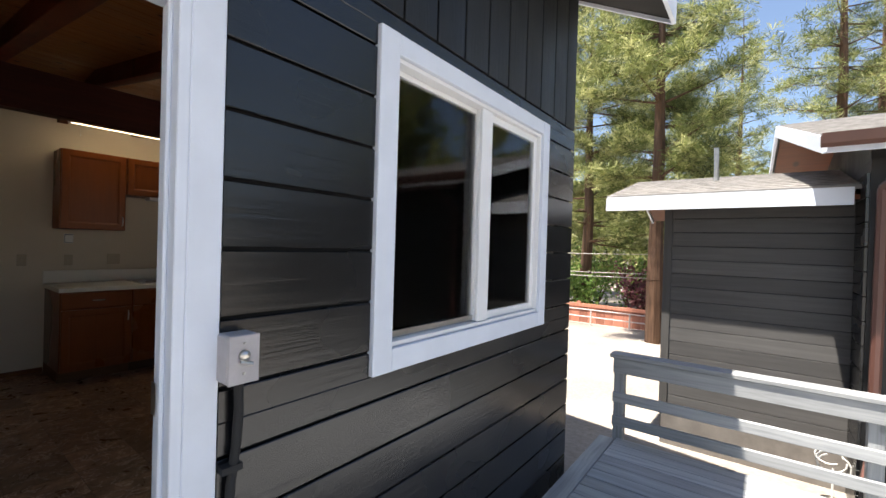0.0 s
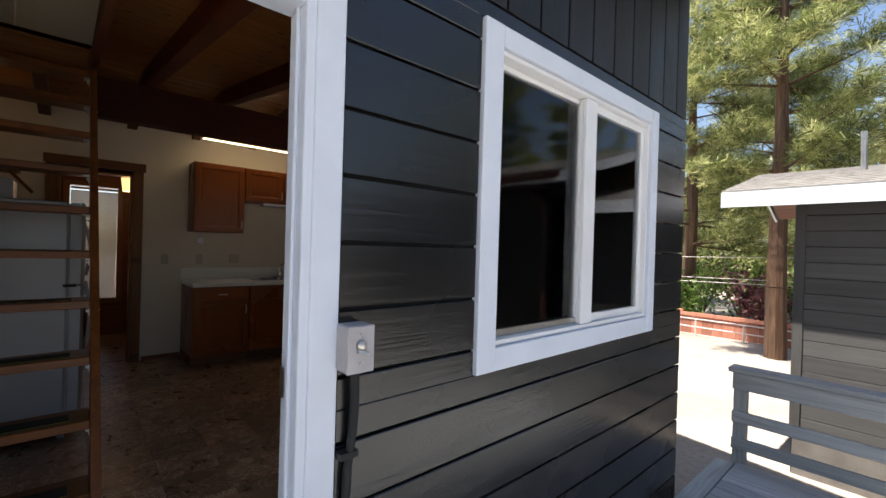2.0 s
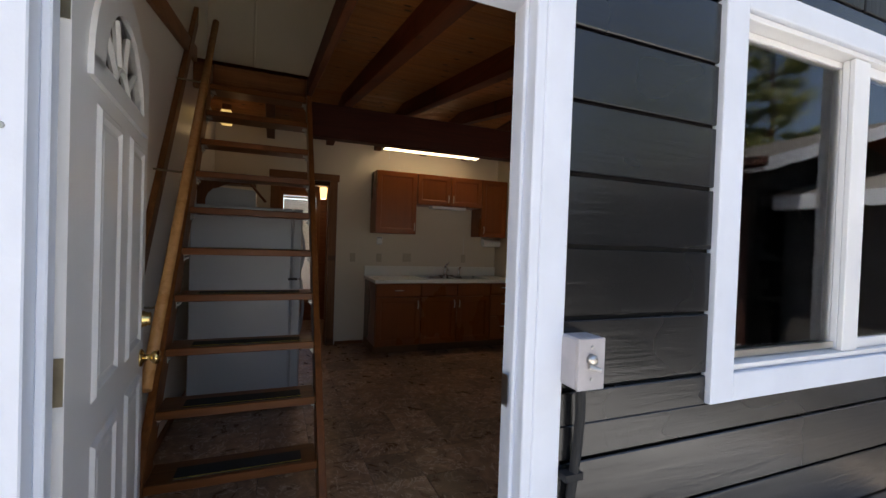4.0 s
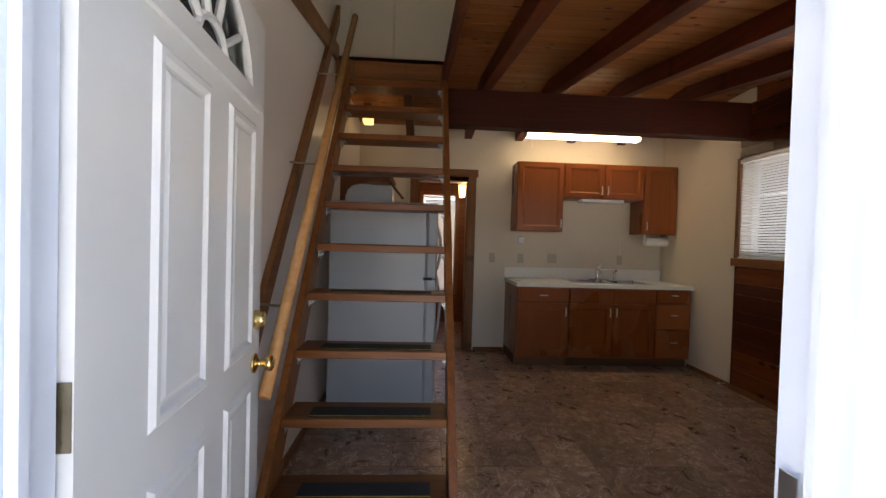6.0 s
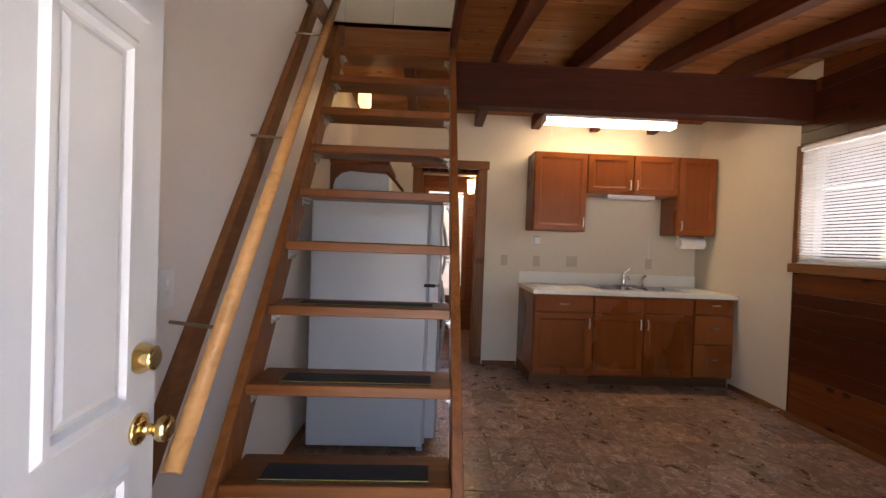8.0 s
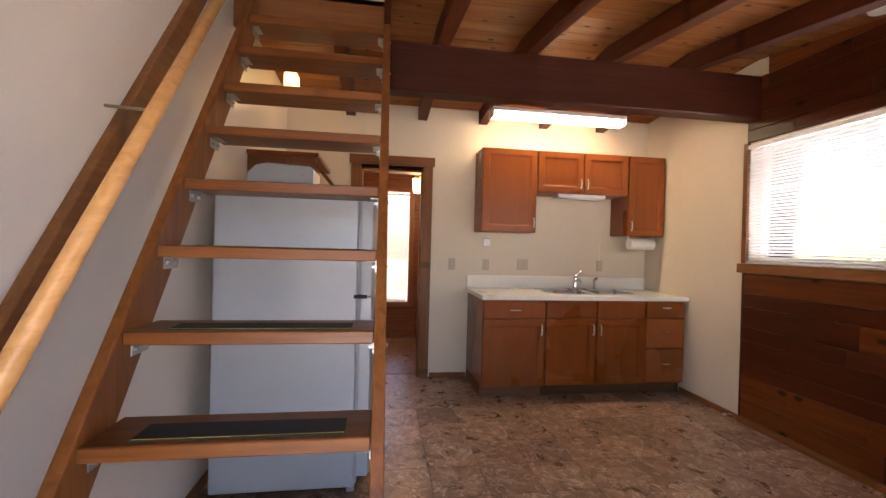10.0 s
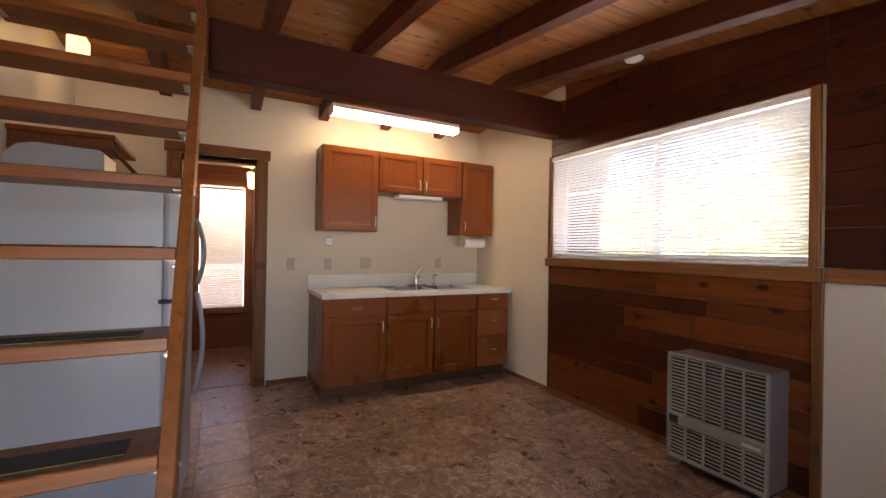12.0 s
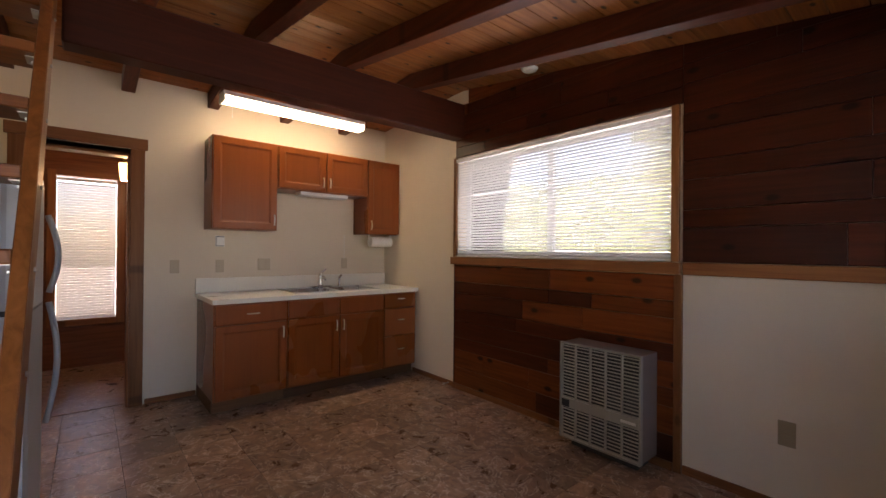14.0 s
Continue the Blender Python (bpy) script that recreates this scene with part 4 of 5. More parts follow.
# ---- refrigerator and what stands on it ----
def fridge():
    f = thing("refrigerator", (-4.4, -0.35, 0), "white top-freezer refrigerator seen from its side", "refrigerator")
    bpart("cabinet", (-4.78, -4.06, -0.715, 0.0, 0.03, 1.60), FRIDGE_SHADED, f, bev=0.008)
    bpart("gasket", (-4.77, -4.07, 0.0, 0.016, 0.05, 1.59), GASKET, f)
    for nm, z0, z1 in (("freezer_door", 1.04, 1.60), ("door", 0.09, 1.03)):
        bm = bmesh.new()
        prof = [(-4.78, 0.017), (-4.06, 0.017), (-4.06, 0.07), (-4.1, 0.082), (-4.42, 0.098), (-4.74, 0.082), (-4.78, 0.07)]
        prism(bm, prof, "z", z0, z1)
        dr = part(nm, bm, FRIDGE_SHADED, f)
        bm = bmesh.new()
        n = 10
        zs = [z0 + 0.02 + (z1 - z0 - 0.04) * i / n for i in range(n + 1)] if nm == "door" else [z0 + 0.02 + 0.4 * i / n for i in range(n + 1)]
        if nm == "door":
            zs = [1.01 - 0.62 * i / n for i in range(n + 1)]
        hoop = []
        ys = [0.09 + 0.05 * math.sin(math.pi * (0.1 + 0.85 * i / n)) for i in range(n + 1)]
        for i in range(n):
            pts = [(-4.72, ys[i], zs[i]), (-4.72, ys[i + 1], zs[i + 1])]
            hoop.append(pts[0])
        hoop.append(pts[1])
        tube(bm, hoop, 0.014)
        part("handle", bm, FRIDGE_SHADED, dr, "curved white handle")
    bpart("hinge", (-4.1, -4.055, -0.02, 0.05, 1.025, 1.045), BLACK, f, "dark centre hinge")
    f.location.y += 0.045
    bpart("toe_grille", (-4.76, -4.08, 0.01, 0.05, 0.0, 0.085), GASKET, f)


fridge()
mw = thing("bread_box", (-4.45, -0.42, 1.6), "white enamel box with a rounded top, on the refrigerator", "box")
bm = bmesh.new()
arc = [(-0.24 - 0.0, 1.602), (-0.24, 1.74), (-0.26, 1.755)] + [(-0.5, 1.765), (-0.56, 1.75), (-0.6, 1.71), (-0.615, 1.66), (-0.615, 1.602)]
prism(bm, arc, "x", -4.62, -4.36)
part("body", bm, FRIDGE_SHADED, mw)
bm = bmesh.new()
rod(bm, (-4.359, -0.3, 1.7), (-4.352, -0.3, 1.7), 0.005, n=8)
part("screw", bm, GASKET, mw)
sh = thing("wooden_shelf", (-4.9, -0.6, 1.7), "stained wooden shelf with an arched bracket above the refrigerator", "shelf")
bm = bmesh.new()
pl = [(YL + 0.002, 1.62), (-0.645, 1.62)] + [(-0.645 + 0.2 * (1 - math.cos(a)), 1.68 + 0.17 * math.sin(a)) for a in [math.pi / 2 * i / 8 for i in range(9)]] + [(-0.30, 1.85), (-0.30, 1.90), (YL + 0.002, 1.90)]
prism(bm, pl, "x", -4.86, -4.83)
part("bracket", bm, CEDAR_Z, sh)
bpart("board", (-5.5, -4.8, YL + 0.002, -0.28, 1.901, 1.93), CEDAR_X, sh, bev=0.003)
bm = bmesh.new()
rod(bm, (-4.85, -0.32, 1.88), (-4.85, -0.17, 1.70), 0.012, n=8)
part("brace", bm, CEDAR_Z, sh)
lm = thing("ceiling_lamp", (-5.3, -0.55, 2.6), "small lit lamp with a yellow glass shade under the loft", "lamp")
bm = bmesh.new()
box(bm, -5.36, -5.24, -0.62, -0.52, 2.50, 2.64, 0.01)
part("shade", bm, SCONCE2, lm)
bpart("mount", (-5.35, -5.25, -0.61, -0.53, 2.641, 2.699), CEDAR_Y, lm)
joist(-0.2, -0.11, -5.999, -4.57, "dark stained fir ceiling joist")
pl2 = new("loft_lamp_light", bpy.data.lights.new("loft_lamp_light", "POINT"))
pl2.data.energy, pl2.data.color, pl2.data.shadow_soft_size = 0.06, (1.0, 0.68, 0.3), 0.05
pl2.location = (-5.42, -0.45, 2.44)


# ---- kitchen units ----
def handle(parent, x, y, z, vertical=True, L=0.085):
    bm = bmesh.new()
    d = Vector((0, 0, 1)) if vertical else Vector((0, 1, 0))
    c = Vector((x, y, z))
    o = Vector((0.022, 0, 0))
    a, b = c - d * L / 2, c + d * L / 2
    rod(bm, a, a + o, 0.004, n=8)
    rod(bm, b, b + o, 0.004, n=8)
    rod(bm, a + o - d * 0.006, c + o * 1.15, 0.004, 0.0065, n=8)
    rod(bm, c + o * 1.15, b + o + d * 0.006, 0.0065, 0.004, n=8)
    part("handle", bm, NICKEL, parent, "satin nickel handle")


def front_panel(name, unit, x, y0, y1, z0, z1, framed=True):
    """Cabinet door or drawer front, recessed field inside a frame."""
    g = 0.002
    bm = bmesh.new()
    if framed:
        s = 0.055
        loops = []
        for i, dx in ((g, 0.0), (g, 0.018), (g + 0.002, 0.02), (s, 0.02), (s + 0.004, 0.0165), (s + 0.010, 0.0155), (s + 0.014, 0.0105)):
            loops.append([bm.verts.new(p) for p in ((x + dx, y0 + i, z0 + i), (x + dx, y1 - i, z0 + i), (x + dx, y1 - i, z1 - i), (x + dx, y0 + i, z1 - i))])
        for a, b in zip(loops, loops[1:]):
            for k in range(4):
                bm.faces.new((a[k], a[(k + 1) % 4], b[(k + 1) % 4], b[k]))
        bm.faces.new(loops[-1])
    else:
        box(bm, x, x + 0.02, y0 + g, y1 - g, z0 + g, z1 - g, 0.004)
    return part(name, bm, CAB_Z, unit)


XU, XB = -5.695, -5.36


def wall_unit(y0, y1, z0, z1, doors, knob, label):
    u = thing("wall_cabinet", (XK, (y0 + y1) / 2, z0), label, "cabinet", "wall cabinets of the kitchen")
    bpart("body", (XK + 0.001, XU, y0 + 0.001, y1 - 0.001, z0, z1), CAB_Z, u, bev=0.002)
    ys = [y0 + (y1 - y0) * i / doors for i in range(doors + 1)]
    for i, (a, b) in enumerate(zip(ys, ys[1:])):
        d = front_panel("door", u, XU + 0.001, a + 0.006, b - 0.006, z0 + 0.006, z1 - 0.006)
        ky = (b - 0.035) if knob[i] > 0 else (a + 0.035)
        handle(d, XU + 0.021, ky, z0 + 0.095)


wall_unit(1.09, 1.632, 1.465, 2.26, 1, (1,), "tall brown maple wall cabinet with one door")
wall_unit(1.633, 2.574, 1.858, 2.26, 2, (1, -1), "low brown maple wall cabinet with two doors")
wall_unit(2.575, 2.978, 1.465, 2.26, 1, (-1,), "narrow brown maple wall cabinet with one door")
ul = thing("cabinet_light", (-5.8, 2.1, 1.84), "slim white light under the wall cabinet", "light")
bpart("housing", (-5.86, -5.72, 1.86, 2.36, 1.822, 1.857), VINYL, ul, bev=0.004)


def base_unit(y0, y1, kind, label):
    u = thing("base_cabinet", (XK, (y0 + y1) / 2, 0), label, "cabinet", "base cabinets of the kitchen")
    bpart("body", (XK + 0.001, XB, y0 + 0.001, y1 - 0.001, 0.10, 0.862), CAB_Z, u, bev=0.002)
    bpart("toe_kick", (XK + 0.001, XB - 0.06, y0 + 0.001, y1 - 0.001, 0.0, 0.099), CAB_DARK, u)
    x = XB + 0.001
    if kind == "door":
        d = front_panel("drawer_front", u, x, y0 + 0.008, y1 - 0.006, 0.70, 0.85, False)
        handle(d, x + 0.02, (y0 + y1) / 2, 0.775, False)
        d = front_panel("door", u, x, y0 + 0.008, y1 - 0.006, 0.115, 0.69)
        handle(d, x + 0.02, y1 - 0.04, 0.60)
    elif kind == "sink":
        m = (y0 + y1) / 2
        for a, b, k in ((y0, m, 1), (m, y1, -1)):
            front_panel("false_front", u, x, a + 0.006, b - 0.006, 0.70, 0.85, False)
            d = front_panel("door", u, x, a + 0.006, b - 0.006, 0.115, 0.69)
            handle(d, x + 0.02, b - 0.035 if k > 0 else a + 0.035, 0.60)
    else:
        for z0, z1 in ((0.71, 0.85), (0.43, 0.70), (0.115, 0.42)):
            d = front_panel("drawer_front", u, x, y0 + 0.006, y1 - 0.008, z0, z1, False)
            handle(d, x + 0.02, (y0 + y1) / 2, (z0 + z1) / 2 + 0.02, False, 0.06)


base_unit(1.045, 1.612, "door", "brown maple base cabinet with a drawer above a door")
base_unit(1.613, 2.573, "sink", "brown maple sink cabinet with two doors")
base_unit(2.574, 2.972, "drawers", "brown maple cabinet with three drawers")
SX0, SX1, SY0, SY1 = -5.93, -5.46, 1.72, 2.60
wt = thing("worktop", (-5.65, 2.0, 0.86), "cream laminate worktop with an upstand", "worktop")
bm = bmesh.new()
for b in ((XK + 0.001, SX0 + 0.01, 1.03, 2.983, 0.863, 0.90), (SX1 - 0.01, -5.315, 1.03, 2.983, 0.863, 0.90), (SX0 + 0.01, SX1 - 0.01, 1.03, SY0 + 0.01, 0.863, 0.90), (SX0 + 0.01, SX1 - 0.01, SY1 - 0.01, 2.983, 0.863, 0.90)):
    box(bm, *b)
part("top", bm, COUNTER, wt)
bpart("upstand", (XK + 0.001, XK + 0.022, 1.03, 2.983, 0.901, 1.03), COUNTER, wt, bev=0.003)
sk = thing("sink", (-5.7, 2.15, 0.9), "stainless steel double bowl sink set in the worktop", "sink")
bm = bmesh.new()
xa, xb_ = SX0, SX1
for b in ((SX0, SX0 + 0.07, SY0, SY1, 0.9005, 0.906), (SX1 - 0.03, SX1, SY0, SY1, 0.9005, 0.906), (SX0 + 0.07, SX1 - 0.03, SY0, SY0 + 0.03, 0.9005, 0.906), (SX0 + 0.07, SX1 - 0.03, SY1 - 0.03, SY1, 0.9005, 0.906), (SX0 + 0.07, SX1 - 0.03, 2.135, 2.175, 0.9005, 0.906)):
    box(bm, *b)
part("rim", bm, STEEL, sk)
for a, c in ((SY0 + 0.03, 2.135), (2.175, SY1 - 0.03)):
    bm = bmesh.new()
    x0, x1, t = SX0 + 0.07, SX1 - 0.03, 0.002
    box(bm, x0, x1, a, c, 0.74, 0.742)
    for b in ((x0, x0 + t, a, c, 0.742, 0.903), (x1 - t, x1, a, c, 0.742, 0.903), (x0 + t, x1 - t, a, a + t, 0.742, 0.903), (x0 + t, x1 - t, c - t, c, 0.742, 0.903)):
        box(bm, *b)
    part("bowl", bm, STEEL, sk)
fa = thing("faucet", (-5.9, 2.15, 0.906), "chrome single-lever kitchen faucet", "faucet")
bm = bmesh.new()
box(bm, -5.925, -5.875, 2.03, 2.27, 0.9065, 0.918, 0.004)
part("base_plate", bm, CHROME, fa)
bm = bmesh.new()
lathe(bm, (-5.9, 2.15, 0.918), (0, 0, 1), [(0, 0.026), (0.02, 0.022), (0.09, 0.02), (0.11, 0.022), (0.13, 0.012)])
part("body", bm, CHROME, fa)
bm = bmesh.new()
rod(bm, (-5.9, 2.15, 0.99), (-5.78, 2.13, 1.02), 0.013, 0.011)
rod(bm, (-5.78, 2.13, 1.02), (-5.72, 2.12, 0.995), 0.012, 0.013)
part("spout", bm, CHROME, fa)
bm = bmesh.new()
rod(bm, (-5.9, 2.15, 1.045), (-5.87, 2.20, 1.10), 0.011, 0.007)
part("lever", bm, CHROME, fa)
sp = thing("side_sprayer", (-5.9, 2.36, 0.906), "chrome side sprayer with a dark head", "sprayer")
bm = bmesh.new()
lathe(bm, (-5.9, 2.36, 0.9065), (0, 0, 1), [(0, 0.022), (0.012, 0.018), (0.03, 0.011), (0.07, 0.012), (0.1, 0.016)], 12)
rod(bm, (-5.9, 2.36, 1.0), (-5.872, 2.37, 1.025), 0.016, 0.012)
part("body", bm, CHROME, sp)
pt = thing("paper_towel_holder", (-5.8, 2.78, 1.4), "white paper towel roll on a holder under the cabinet", "paper towel")
bm = bmesh.new()
rod(bm, (-5.78, 2.66, 1.385), (-5.78, 2.92, 1.385), 0.055, n=24)
part("roll", bm, PAPER, pt)
for y in (2.65, 2.925):
    bpart("arm", (-5.795, -5.765, y - 0.004, y + 0.004, 1.375, 1.4645), PLATE_W, pt, bev=0.001)


def plate(name, b, label, category, bits, mat=PLASTIC):
    """Wall plate with raised bits: (u0, u1, z0, z1, depth) on a wall facing +x or -y."""
    t = thing(name, (b[0], b[2], b[4]), label, category)
    bpart("cover", b, mat, t, bev=0.0015)
    for q in bits:
        bpart("insert", q, mat if len(q) == 6 else BLACK, t, bev=0.001)
    return t


X0 = XK + 0.001
plate("light_switch", (X0, X0 + 0.006, 0.838, 0.908, 1.08, 1.195), "ivory light switch on the cream kitchen wall", "switch", [(X0 + 0.006, X0 + 0.014, 0.866, 0.88, 1.125, 1.15)])
plate("light_switch", (X0, X0 + 0.006, 1.19, 1.26, 1.08, 1.195), "ivory light switch on the cream kitchen wall", "switch", [(X0 + 0.006, X0 + 0.014, 1.218, 1.232, 1.125, 1.15)])
plate("power_outlet", (X0, X0 + 0.006, 1.555, 1.672, 1.09, 1.205), "ivory double power outlet above the worktop", "outlet", [(X0 + 0.006, X0 + 0.009, 1.572, 1.605, y, y + 0.03) for y in (1.108, 1.158)] + [(X0 + 0.006, X0 + 0.009, 1.622, 1.655, y, y + 0.03) for y in (1.108, 1.158)])
plate("power_outlet", (X0, X0 + 0.006, 2.43, 2.5, 1.09, 1.205), "ivory power outlet above the worktop", "outlet", [(X0 + 0.006, X0 + 0.009, 2.448, 2.482, y, y + 0.03) for y in (1.108, 1.158)])
th = plate("thermostat", (X0, X0 + 0.006, 1.185, 1.262, 1.315, 1.415), "white wall thermostat with a dark edge", "thermostat", [(X0 + 0.006, X0 + 0.022, 1.193, 1.254, 1.325, 1.4)], PLATE_W)
bpart("shadow_gap", (X0 + 0.0061, X0 + 0.0075, 1.189, 1.258, 1.319, 1.411), GASKET, th)
bm = bmesh.new()
rod(bm, (X0 + 0.004, 2.463, 1.2), (X0 + 0.004, 2.463, 1.46), 0.003, n=6)
tagged(meshed("lamp_cord", bm, PLATE_W), "thin white cord on the kitchen wall", "cord")
plate("power_outlet", (-2.275, -2.203, YW - 0.007, YW - 0.001, 0.33, 0.455), "beige power outlet low on the cream wall", "outlet", [(-2.257, -2.221, YW - 0.01, YW - 0.007, z, z + 0.033) for z in (0.352, 0.402)], PLASTIC_D)
plate("light_switch", (-2.81, -2.735, YL + 0.001, YL + 0.007, 1.075, 1.195), "white double light switch on the stair wall", "switch", [(-2.78, -2.765, YL + 0.007, YL + 0.014, z, z + 0.018) for z in (1.11, 1.145)], PLATE_W)

# ---- ceiling fittings ----
fl = thing("fluorescent_light", (-5.57, 1.78, 2.54), "long lit fluorescent light under the joists", "ceiling light")
bpart("housing", (-5.645, -5.495, 1.13, 2.43, 2.55, 2.588), VINYL, fl, bev=0.003)
bm = bmesh.new()
prism(bm, [(-5.64, 2.5495), (-5.50, 2.5495), (-5.505, 2.512), (-5.52, 2.504), (-5.62, 2.504), (-5.635, 2.512)], "y", 1.145, 2.415)
part("diffuser", bm, TUBE, fl, "glowing white diffuser")
for y0, y1 in ((1.13, 1.144), (2.416, 2.43)):
    bpart("end_cap", (-5.645, -5.495, y0, y1, 2.50, 2.5495), VINYL, fl, bev=0.002)
bm = bmesh.new()
rod(bm, (-5.51, 1.2, 2.49), (-5.51, 1.2, 2.39), 0.0015, n=5)
rod(bm, (-5.51, 1.2, 2.39), (-5.51, 1.2, 2.375), 0.005, n=8)
part("pull_cord", bm, PLATE_W, fl)
sm = thing("smoke_detector", (-3.72, 2.8, 2.66), "round white smoke detector on the ceiling", "smoke detector")
bm = bmesh.new()
lathe(bm, (-3.72, 2.80, joist_z(-3.72) + JH + 0.008), (0, 0, -1), [(0, 0.065), (0.012, 0.065), (0.03, 0.056), (0.036, 0.03)], 24)
part("body", bm, PLATE_W, sm)


# ---- heater ----
def heater():
    x0, x1, y0, z0, z1 = -3.397, -2.853, 2.735, 0.06, 0.693
    h = thing("wall_heater", (-3.13, 2.85, z0), "beige-grey wall heater with louvred front panels", "heater")
    bpart("casing", (x0 + 0.005, x1 - 0.005, y0 + 0.03, YW - 0.022, z0, z1 - 0.004), HEATER_TOP, h, "brown metal casing", 0.004)
    bpart("back_plate", (x0 + 0.02, x1 - 0.02, y0 + 0.022, y0 + 0.029, z0 + 0.01, z1 - 0.01), HEATER_DK, h)
    bm = bmesh.new()
    s = 0.012
    zm0, zm1 = z0 + 0.205, z0 + 0.265
    for b in ((x0, x0 + s, y0, y0 + 0.03, z0, z1), (x1 - s, x1, y0, y0 + 0.03, z0, z1), (x0 + s, x1 - s, y0, y0 + 0.03, z0, z0 + s), (x0 + s, x1 - s, y0, y0 + 0.03, z1 - s, z1), (x0 + s, x1 - s, y0 + 0.002, y0 + 0.02, zm0, zm1)):
        box(bm, *b, 0.002)
    part("front_frame", bm, HEATER_M, h)
    cols = 5
    cw = (x1 - x0 - 2 * s) / cols
    for i in range(1, cols):
        x = x0 + s + cw * i
        bpart("mullion", (x - 0.004, x + 0.004, y0 + 0.001, y0 + 0.02, z0 + s, z1 - s), HEATER_M, h)
    for i in range(cols):
        xa, xb = x0 + s + cw * i + 0.004, x0 + s + cw * (i + 1) - 0.004
        for a, b, n in ((zm1, z1 - s, 17), (z0 + s, zm0, 9)):
            p = (b - a) / n
            for k in range(n):
                z = a + p * (k + 0.5)
                bm = bmesh.new()
                prism(bm, [(y0 + 0.004, z - 0.0045), (y0 + 0.006, z - 0.005), (y0 + 0.012, z + 0.001), (y0 + 0.010, z + 0.0025)], "x", xa, xb)
                part("louvre", bm, HEATER_M, h)
    bpart("badge", (x0 + 0.02, x0 + 0.075, y0 - 0.001, y0 + 0.0015, zm0 + 0.006, zm1 - 0.008), BLACK, h, "small dark badge")
    bpart("maker_bar", (x1 - 0.12, x1 - 0.03, y0 + 0.0003, y0 + 0.0018, zm0 + 0.02, zm0 + 0.036), NICKEL, h)
    bpart("foot", (x0 + 0.05, x1 - 0.05, y0 + 0.07, YW - 0.03, 0.0, z0), HEATER_DK, h)


heater()

# ---- raised blind of the front window, door stop ----
rb = thing("raised_blind", (-1.545, 2.0, 2.17), "white blind drawn up to the head of the front window", "blind")
bpart("headrail", (-1.565, -1.535, 1.31, 2.72, 2.135, 2.172), BLIND, rb, bev=0.002)
for i in range(9):
    bpart("slat", (-1.563, -1.537, 1.315, 2.715, 2.127 - 0.006 * i, 2.1295 - 0.006 * i), BLIND, rb)
bpart("bottom_rail", (-1.563, -1.537, 1.315, 2.715, 2.06, 2.073), BLIND, rb, bev=0.002)
bm = bmesh.new()
rod(bm, (-1.53, 2.42, 2.12), (-1.53, 2.42, 1.45), 0.004, n=6)
part("wand", bm, BLIND, rb)
ds = thing("door_stop", (-4.8, YW - 0.016, 0.03), "small white spring door stop on the baseboard", "door stop")
bm = bmesh.new()
rod(bm, (-4.8, YW - 0.0155, 0.028), (-4.8, YW - 0.07, 0.028), 0.006, n=8)
part("spring", bm, ZINC, ds)
bm = bmesh.new()
rod(bm, (-4.8, YW - 0.07, 0.028), (-4.8, YW - 0.085, 0.028), 0.01, n=10)
part("tip", bm, PLATE_W, ds)


# ---- neighbouring house and lean-to ----
hs = thing("neighbour_house", (3, 6, -0.7), "charcoal house with white fascia and brown gutter", "house")
bpart("wall", (0.50, 8.0, 4.75, 12.0, -0.7, 2.2), SIDING_X, hs)
for i in range(14):
    z = -0.7 + 0.2 * i
    bpart("siding_board", (0.478, 0.499, 4.74, 5.2, z, z + 0.192), SIDING, hs, bev=0.002)
for i in range(24):
    x = 0.5 + 0.2 * i
    bpart("upright_board", (x, x + 0.192, 4.728, 4.749, -0.7, 2.2), SIDING_V, hs, bev=0.002)
EV, RG, FR = Vector((0.20, 4.36, 2.335)), Vector((-0.065, 6.3, 2.93)), Vector((-0.105, 7.9, 2.66))  # eave corner, ridge end, far eave end


def sheet(bm, pts, h):
    """Flat polygon given a thickness downwards."""
    n = len(pts)
    top = [bm.verts.new(p) for p in pts]
    low = [bm.verts.new((p[0], p[1], p[2] - h)) for p in pts]
    bm.faces.new(top)
    bm.faces.new(low[::-1])
    for i in range(n):
        bm.faces.new((top[i], low[i], low[(i + 1) % n], top[(i + 1) % n]))
    bmesh.ops.recalc_face_normals(bm, faces=bm.faces[:])


def out(p, x):
    return (x, p.y, p.z)


bm = bmesh.new()
sheet(bm, [EV, RG, out(RG, 8.5), out(EV, 8.5)], 0.03)
sheet(bm, [RG, FR, out(FR, 8.5), out(RG, 8.5)], 0.03)
for i in range(14):
    f0, f1 = i / 14, (i + 1) / 14
    p, q = EV.lerp(RG, f0) + Vector((-0.01, 0, 0.016)), EV.lerp(RG, f1) + Vector((-0.01, 0, 0.003))
    cb = bmesh.new()
    sheet(cb, [p, q, out(q, 8.5), out(p, 8.5)], 0.012)
    part("shingle_course", cb, SHINGLE, hs)
part("roof", bm, SHINGLE, hs, "grey asphalt shingle roof")
bm = bmesh.new()
dz = Vector((0.03, 0, -0.05))
sheet(bm, [EV + dz, RG + dz, out(RG + dz, 8.4), out(EV + dz, 8.4)], 0.02)
sheet(bm, [RG + dz, FR + dz, out(FR + dz, 8.4), out(RG + dz, 8.4)], 0.02)
part("soffit", bm, CEDAR_X, hs, "brown boarded soffit")
for a, b in ((EV, RG), (RG, FR)):
    bm = bmesh.new()
    w = Vector((-0.026, 0, 0))
    sheet(bm, [a, b, b + w, a + w], 0.13)
    part("rake_board", bm, WHITE_TRIM, hs, "white rake board")
bm = bmesh.new()
prism(bm, [(4.75, 2.2), (7.7, 2.2), (7.7, 2.60), (6.3, 2.84), (4.75, 2.37)], "x", 0.50, 0.6)
part("gable_wall", bm, SIDING_V, hs)
